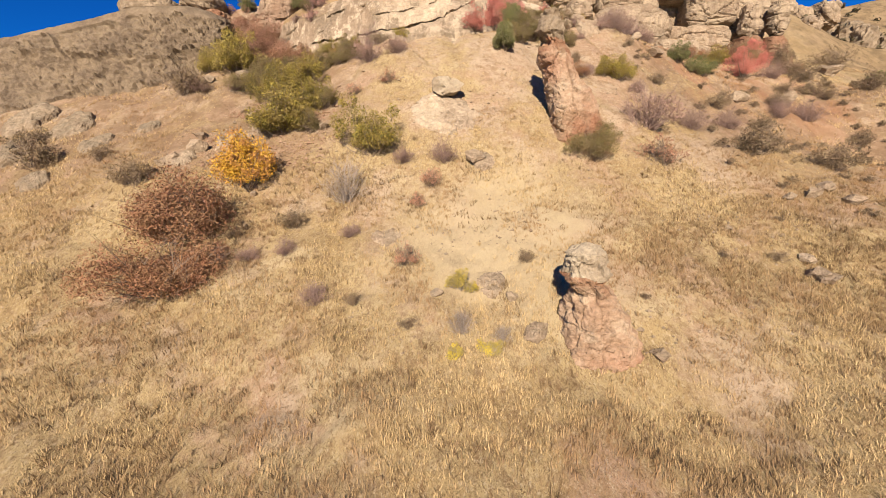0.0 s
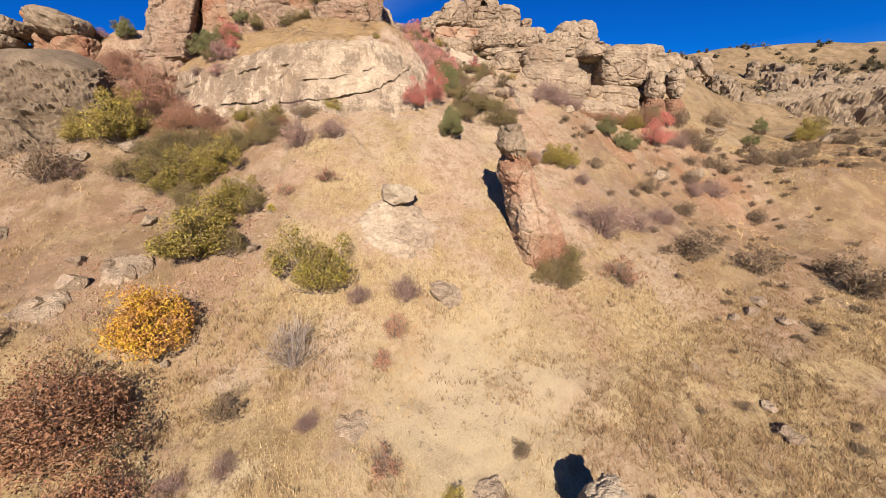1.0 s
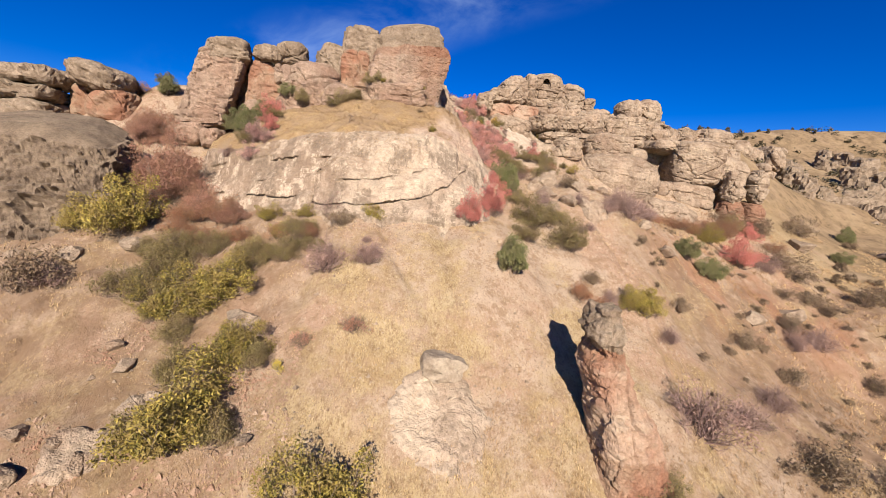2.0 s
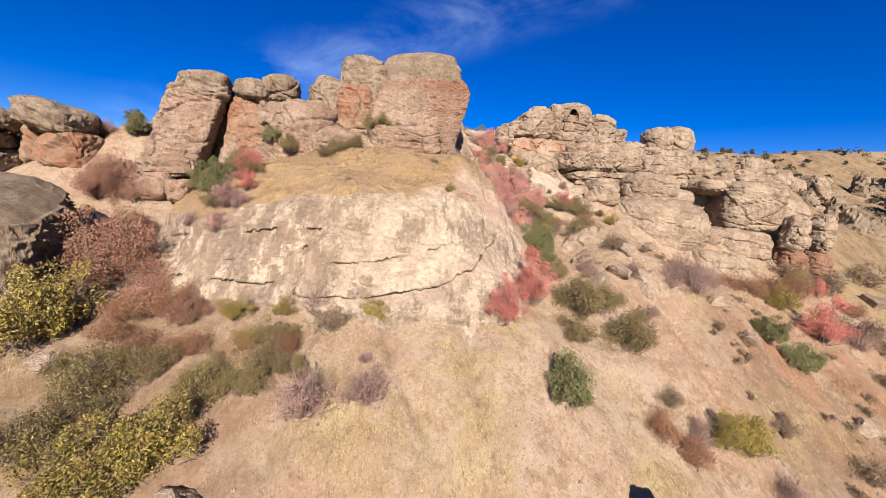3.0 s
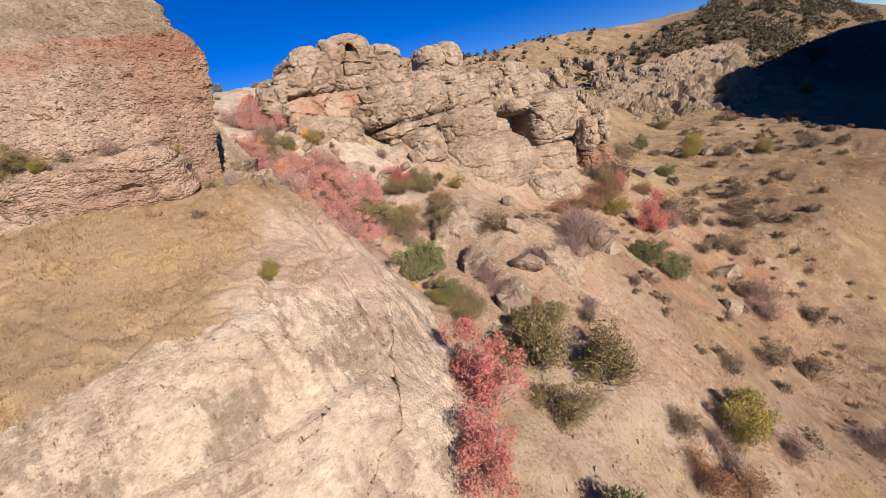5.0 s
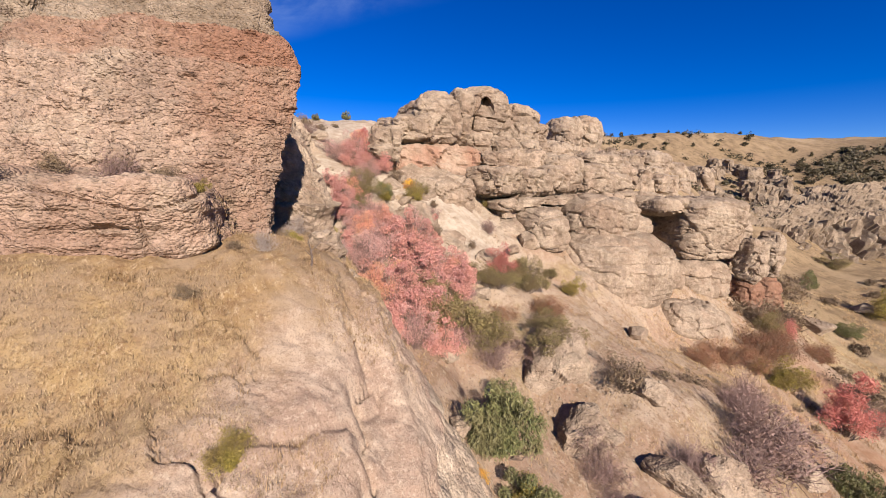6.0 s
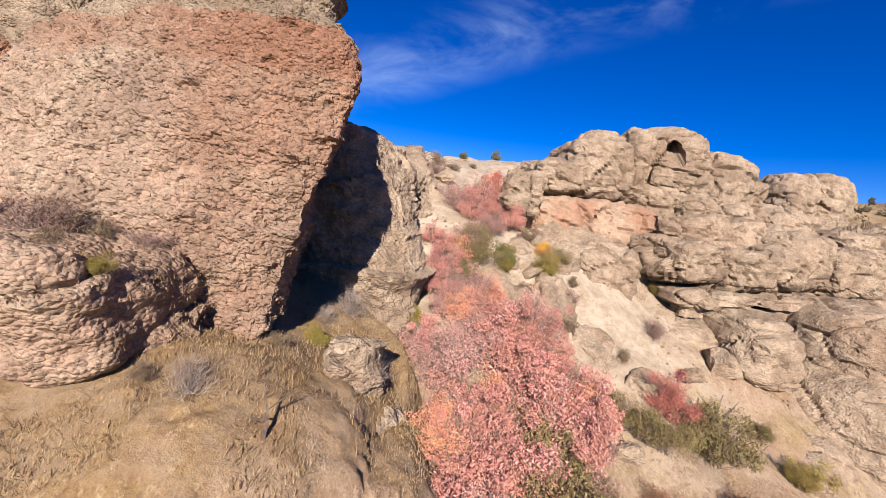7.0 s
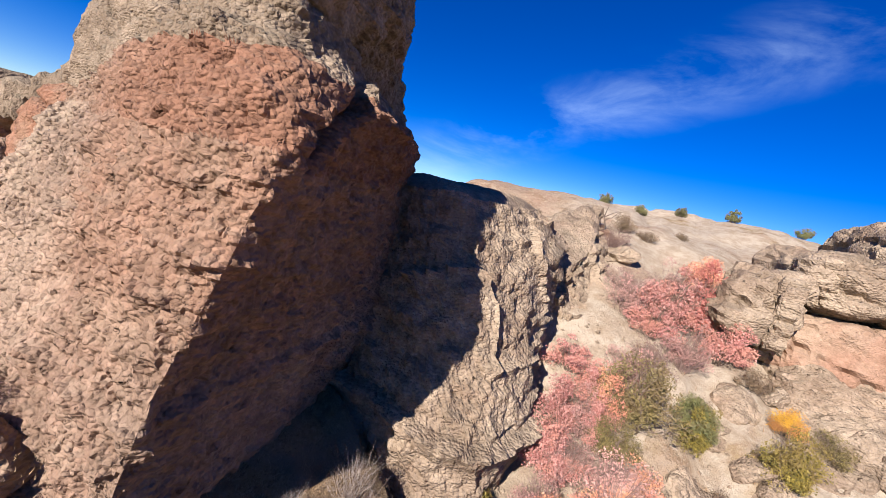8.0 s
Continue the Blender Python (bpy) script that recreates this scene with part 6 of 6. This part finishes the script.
plant("maple_shrub", "dusty-rose autumn maple shrub with many bare grey twigs", "shrub", "half-bare rose maples",
      [(-14.3, 47.9, 2.5, 1), (6.3, 57.7, 2.5), (9.7, 60.9, 2.6), (6.2, 60.3, 1.4, 1), (7.2, 59, 2.4), (6.2, 58.2, 2), (7.6, 61.4, 2), (10, 58.2, 2.2), (7.3, 54.2, 2), (6.2, 56.6, 1.8), (9.9, 55.4, 1.8), (7.3, 64.4, 1.7), (8.8, 66.4, 1.8), (10.9, 57.2, 1.8), (-14.6, 47, 1.8, 1), (-13.4, 47.6, 1.6, 1), (5.1, 58.3, 1.7), (6.5, 62.7, 1.4), (6.3, 61.5, 1.4), (6.9, 67.1, 1.9), (8.1, 68.9, 2), (9.4, 69.4, 2), (6.6, 61.7, 1.5), (11.3, 56.7, 2), (8.9, 55.9, 2)],
      LEAF_ROSE, TWIG_PLUM, 16, tall=0.85, lobes=34, count=4600, size=0.0135, twigs=110, bare=0.6, core=0.3)
plant("maple_shrub", "orange-pink autumn maple shrub", "shrub", "orange-pink maples",
      [(5.9, 55.3, 1.9, 1), (11.7, 59, 1.8), (9.3, 71.2, 2.1), (8.2, 61.6, 1.8), (9.6, 60.6, 2), (8, 58, 1.6), (7, 60.4, 1.8), (8.9, 55.2, 1.5), (6.9, 63.4, 1.4)],
      LEAF_ORANGE, TWIG, 17, tall=0.8, lobes=34, count=5600, size=0.0155, twigs=50, bare=0.4, core=0.3)
plant("maple_shrub", "bright red autumn maple shrub", "shrub", "red maples",
      [(37.9, 49.7, 4.2), (45.6, 57.0, 2.4), (3.8, 41, 2.8, 1), (5.9, 42.9, 3.5, 1), (-13.9, 51, 2.2, 1), (15.4, 59.8, 2.1), (9.4, 68.8, 2.5), (13.1, 71.8, 0.9, 1), (-13.4, 49.2, 1.6, 1), (-14, 50.2, 1.4, 1)],
      LEAF_RED, TWIG, 18, tall=1.0, lobes=46, count=9000, size=0.0135, core=0.35, twigs=40, bare=0.2)
plant("rabbitbrush", "low rabbitbrush with yellow flower heads", "shrub", "yellow rabbitbrush",
      [(0.5, 15.4, 1.5), (1.5, 11.9, 1), (0.1, 11.8, 1), (-8.4, 32, 1.1), (0.3, 15.6, 1.3), (1.1, 15.3, 1), (1.8, 11.9, 0.9)],
      LEAF_FLOWER, TWIG_GREY, 19, tall=0.6, lobes=26, count=1700, size=0.022, twigs=50, bare=0.3)


# ---- loose stones ----
def stone_mesh(name, seed, material, flat=0.7):
    """An angular stone: a ball cut by planes, then roughened."""
    rng = np.random.default_rng(seed)
    bm = bmesh.new()
    bmesh.ops.create_icosphere(bm, subdivisions=4, radius=0.5)
    p = np.array([q.co[:] for q in bm.verts]) * 1.15
    for k in range(15):
        n = rng.normal(size=3)
        n /= np.linalg.norm(n)
        over = np.maximum(0, p @ n - rng.uniform(0.30, 0.46))
        p = p - over[:, None] * n
    n = p / np.linalg.norm(p, axis=1, keepdims=True)
    p = p + n * (0.05 * fbm(p[:, 0] * 3 + seed, p[:, 1] * 3, p[:, 2] * 3, 3, seed) + 0.02 * fbm(p[:, 0] * 14, p[:, 1] * 14, p[:, 2] * 14, 2, seed))[:, None]
    p = p * np.array([1.0, 0.85, flat])
    for q, c in zip(bm.verts, p):
        q.co = c
    me = bpy.data.meshes.new(name)
    bm.to_mesh(me)
    bm.free()
    me.materials.append(material)
    return me


def stones(name, label, category, group, spots, material, seed, flat=0.7, sink=0.25):
    rng = random.Random(seed)
    meshes = [stone_mesh(name, seed + i, material, flat) for i in range(min(4, len(spots)))]
    for i, (x, y, w) in enumerate(spots):
        ob = tagged(new(name, meshes[i % len(meshes)]), label, category, group)
        ob.matrix_world = Matrix.Translation((x, y, stand(x, y) + w * flat * (0.5 - sink))) @ Euler((rng.uniform(-0.4, 0.4), rng.uniform(-0.4, 0.4), rng.uniform(0, 6.28))).to_matrix().to_4x4() @ Matrix.Diagonal((w, w, w, 1))


stones("boulder", "weathered pale boulder half sunk in the slope", "boulder", "boulders on the slope",
       [(-11.1, 34.8, 2.4), (-17.7, 34.3, 1.1), (-16.6, 33.2, 1.1), (-12.6, 29.8, 1.4), (-9.1, 28.7, 0.9), (-20.7, 41.3, 1.7), (-13.3, 37, 1.9), (-23.7, 40.1, 1.5), (-19.3, 29.9, 1.2), (-17.4, 29.5, 0.9), (-16, 28.7, 1.3), (23.9, 44.3, 1.9), (-27.2, 40.3, 1), (2.1, 25, 1.7), (-12.7, 23.3, 0.6), (24, 23.1, 1.1), (25.5, 21.9, 1.2), (25.5, 23.8, 1.2), (22.4, 22.9, 0.8), (18.4, 16.1, 1.2), (18.6, 15.7, 1.1), (19, 17.4, 0.9), (3.6, 12.9, 1.2), (8.5, 12, 0.9), (-0.6, 15.2, 0.7), (2.9, 14.7, 0.7), (-18.8, 28.2, 1.6), (-20.1, 27.1, 1.2), (-20.6, 26.4, 0.9)],
       ROCK_CRAG, 200, flat=0.7)
stones("boulder", "rough tan boulder lying on the slope", "boulder", "boulders on the slope",
       [(27, 15.6, 0.8), (14.9, 47.5, 2.1), (22.6, 55.3, 1.5), (17.1, 50.2, 1.8), (13.9, 49.7, 1.3), (7.5, 50.4, 1.1), (9, 54.4, 1.4), (34.1, 58.5, 3), (56.9, 58.9, 3.2), (76, 61, 3.2), (79.4, 56.9, 3.2), (22.6, 46.4, 1.5), (38, 43.3, 2.5), (13.5, 44.8, 0.9), (31.3, 41.3, 2.1), (7.9, 55.7, 1.4), (3.6, 53.8, 0.7), (11.7, 59.6, 1.1), (13.2, 58.2, 1.2), (19.8, 62.8, 2.1), (21.1, 62.9, 1.7), (10.6, 64.3, 1), (17.7, 61.7, 1.1), (16.7, 67.7, 1.2), (9.7, 64.8, 0.8), (9.9, 65.2, 0.7), (6.1, 70.3, 1.3), (11.5, 67.5, 1.1), (13.5, 68.6, 1.4)],
       ROCK_CRAG, 232, flat=0.65)
stones("capstone", "flat-bottomed boulder perched on pale rock", "boulder", "", [(0.5, 30.6, 2.8)], ROCK_CAP2, 300, flat=0.7, sink=0.12)


# ---- dead wood ----
def snag(label, x, y, tall, limbs, seed, on_rock):
    rng = np.random.default_rng(seed)
    ob = tagged(new("dead_snag"), label, "dead shrub", "dead snags")
    trunk = np.array([(0, 0, -0.1), (0.05, 0.03, 0.3), (0.12 * rng.normal(), 0.1, 0.6), (0.3 * rng.normal() * 0.5, 0.1, 1.0)]) * tall
    v, f = strips([trunk], [0.06 * tall])
    part("trunk", mesh_of("snag_trunk", v, f, TWIG), ob)
    for i in range(limbs):
        a = trunk[1] + (trunk[2] - trunk[1]) * rng.random()
        th = rng.uniform(0, 6.28)
        e = a + tall * np.array([0.5 * math.cos(th), 0.5 * math.sin(th), rng.uniform(0.1, 0.5)])
        v, f = strips([np.array([a, (a + e) / 2 + 0.05 * tall * rng.normal(size=3), e])], [0.03 * tall])
        part("limb", mesh_of("snag_limb", v, f, TWIG), ob)
    ob.matrix_basis = Matrix.Translation((x, y, stand(x, y, on_rock)))


snag("bare dead shrub with twisted dark limbs", 17.2, 59.6, 1.9, 7, 1, False)
snag("broken dead stump leaning on the grassy crown", 3.0, 51.6, 0.8, 2, 2, True)
snag("small dead shrub on the grassy crown", -6.4, 46.9, 1.0, 5, 3, True)
snag("bare dead shrub on the skyline", 4.8, 73.0, 1.3, 5, 4, False)


# ---- dry grass and gravel ----
def tufts(count, box, height, seed, blades=6, keep=0.0, ground_of=None, thick=0.008):
    rng = np.random.default_rng(seed)
    x, y = rng.uniform(box[0], box[1], count), rng.uniform(box[2], box[3], count)
    edge = np.minimum(np.minimum(x - box[0], box[1] - x), np.minimum(y - box[2], box[3] - y)) + 2.5 * fbm(x / 5, y / 5, 1.0, 2, seed + 2)
    thin = 0.9 * np.exp(-((x - 3) / 6.0) ** 2 - ((y - 19.5) / 5.0) ** 2)
    ok = (fbm(x / 2.2, y / 2.2, 0.0, 3, seed) > keep + thin + rng.normal(size=count) * 0.25) & (edge > rng.uniform(0, 6, count))
    x, y = x[ok], y[ok]
    z = ground_of(x, y)
    ok = np.isfinite(z)
    x, y, z = x[ok], y[ok], z[ok]
    k = len(x)
    th = rng.uniform(0, 2 * math.pi, (k, blades))
    lean = rng.uniform(0.1, 1.0, (k, blades))
    h = height * rng.uniform(0.5, 1.3, (k, 1)) * rng.uniform(0.7, 1.1, (k, blades))
    w = h * 0.034 + thick
    off = 0.09 * rng.normal(size=(k, blades, 2))
    bx, by, bz = x[:, None] + off[..., 0], y[:, None] + off[..., 1], z[:, None] - 0.03 + 0 * h
    ux, uy = np.cos(th), np.sin(th)
    px, py = -uy * w, ux * w
    tx, ty, tz = bx + ux * h * lean, by + uy * h * lean, bz + h * (1 - 0.35 * lean)
    v = np.stack([np.stack([bx - px, by - py, bz], -1), np.stack([bx + px, by + py, bz], -1), np.stack([tx, ty, tz], -1)], 2).reshape(-1, 3)
    f = np.arange(k * blades * 3).reshape(-1, 3)
    return v, f


def grass(label, *a, material=STRAW, **k):
    v, f = tufts(*a, **k)
    return tagged(new("dry_grass", mesh_of("dry_grass", v, f, material)), label, "grass", kind="stuff")


def crown(x, y):
    z = np.array([surface(float(a), float(b)) for a, b in zip(x, y)])
    z = np.where(x - y + 3.5 * fbm(x / 2.2, y / 2.2, 0.0, 3, 36) < -46.2, z, -99.0)
    return np.where((z > land(x, y) + 1.0) & (np.abs(z - whaleback_top(x, y)) < 1.2), z, np.nan)


grass("tufts of dry straw grass over the lower slope", 125000, (-36, 40, -16, 30), 0.25, 71, blades=7, keep=-0.25, ground_of=land)
grass("sparse tufts of dry grass up the slope", 60000, (-32, 42, 20, 62), 0.16, 72, keep=0.05, ground_of=land)
grass("short dry grass on the crown of the whaleback", 165000, (-20, 14, 40, 62), 0.08, 73, blades=7, keep=-0.45, thick=0.004, ground_of=crown, material=STUBBLE)
grass("brown weeds dotted over the crown of the whaleback", 15000, (-16, 11, 43, 57), 0.16, 79, blades=9, keep=0.1, ground_of=crown, material=WEED, thick=0.005)
grass("dry grass on the side slope falling to the valley", 42000, (28, 90, 14, 66), 0.34, 74, blades=5, keep=0.0, ground_of=land)
grass("dry grass on the slope below the dark buttress", 22000, (-66, -20, 2, 46), 0.34, 75, blades=5, keep=-0.1, ground_of=land)

grass("brown clumps in the dry grass of the lower slope", 60000, (-40, 44, -16, 28), 0.34, 77, blades=7, keep=0.28, ground_of=land, material=WEED)
grass("dark brown weeds among the grass of the side slope", 60000, (4, 50, -14, 26), 0.28, 78, blades=6, keep=0.1, ground_of=land, material=WEED)
grass("low brown weeds dotted over the upper slope", 34000, (-34, 66, 18, 72), 0.15, 76, blades=7, keep=0.1, ground_of=land, material=WEED)


def gravel(label, count, box, seed, size, keep, material):
    rng = np.random.default_rng(seed)
    x, y = rng.uniform(box[0], box[1], count), rng.uniform(box[2], box[3], count)
    ok = fbm(x / 3.0, y / 4.0, 5.0, 3, seed) > keep
    x, y = x[ok], y[ok]
    z = land(x, y)
    k = len(x)
    base = np.array([(1, 0, 0), (-1, 0, 0), (0, 1, 0), (0, -1, 0), (0, 0, 0.8), (0, 0, -0.5)], float)
    tri = np.array([(0, 2, 4), (2, 1, 4), (1, 3, 4), (3, 0, 4), (2, 0, 5), (1, 2, 5), (3, 1, 5), (0, 3, 5)])
    s = size * rng.lognormal(0, 0.5, k)
    p = base[None] * s[:, None, None] * rng.uniform(0.6, 1.3, (k, 6, 1))
    th = rng.uniform(0, 6.28, k)
    c, sn = np.cos(th)[:, None], np.sin(th)[:, None]
    q = np.stack([p[..., 0] * c - p[..., 1] * sn + x[:, None], p[..., 0] * sn + p[..., 1] * c + y[:, None], p[..., 2] + z[:, None]], -1)
    f = (np.arange(k)[:, None, None] * 6 + tri[None]).reshape(-1, 3)
    return tagged(new("gravel", mesh_of("gravel", q.reshape(-1, 3), f, material)), label, "gravel", kind="stuff")


gravel("pale scree in a dry gully", 9000, (-19, -7, 23, 36), 82, 0.06, -0.1, ROCK_PINK)
gravel("loose pale stones strewn on the slope", 22000, (-26, 36, 12, 66), 81, 0.055, 0.05, ROCK_CRAG)


# ---- far slopes ----
def far_spots(count, box, lo, hi, seed):
    r = random.Random(seed)
    return [(r.uniform(*box[:2]), r.uniform(*box[2:]), r.uniform(lo, hi)) for _ in range(count)]


plant("juniper", "dark juniper dotted over a far slope", "juniper", "far junipers", far_spots(90, (70, 190, 84, 150), 1.4, 2.8, 5), LEAF_SCRUB, TWIG, 90, tall=0.8, lobes=16, count=420, size=0.065, twigs=8)
plant("juniper", "dark juniper on the shaded far hill", "juniper", "far junipers", far_spots(200, (150, 300, 70, 112), 2.0, 4.5, 6), LEAF_SCRUB, TWIG, 91, tall=0.7, lobes=16, count=320, size=0.07, twigs=8)
plant("sagebrush", "low brown sagebrush on the valley floor", "shrub", "valley sagebrush", far_spots(90, (44, 120, 40, 66), 1.0, 2.4, 7), LEAF_SAGE, TWIG, 92, tall=0.5, lobes=16, count=500, size=0.045, twigs=14, bare=0.5)
plant("sagebrush", "small brown sagebrush on the side slope", "shrub", "side-slope sagebrush", far_spots(120, (18, 48, 20, 52), 0.5, 1.3, 8), LEAF_SAGE, TWIG, 93, tall=0.55, lobes=14, count=420, size=0.042, twigs=20, bare=0.5)


def scrub(label, count, box, size, seed):
    """Far scrub, too many to count: knots of dark leaves."""
    rng = np.random.default_rng(seed)
    x, y = rng.uniform(box[0], box[1], count), rng.uniform(box[2], box[3], count)
    ok = fbm(x / 16, y / 16, 2.0, 3, seed) > rng.normal(size=count) * 0.3 - 0.05
    x, y = x[ok], y[ok]
    z = land(x, y)
    k = 34
    s = size * rng.uniform(0.5, 1.2, (len(x), 1, 1))
    d = rng.normal(size=(len(x), k, 3)) * np.array([0.42, 0.42, 0.28])
    c = np.stack([x, y, z], -1)[:, None] + d * s + np.array([0, 0, 0.35]) * s
    v, f = leaves(c.reshape(-1, 3), 0.2 * size, rng)
    return tagged(new("scrub", mesh_of("scrub", v, f, LEAF_SCRUB)), label, "scrub", kind="stuff")


scrub("dense dark scrub over the far hill", 2000, (165, 460, 60, 108), 2.6, 95)
scrub("scattered dark scrub on the hill beyond the crags", 320, (70, 160, 84, 140), 1.6, 96)
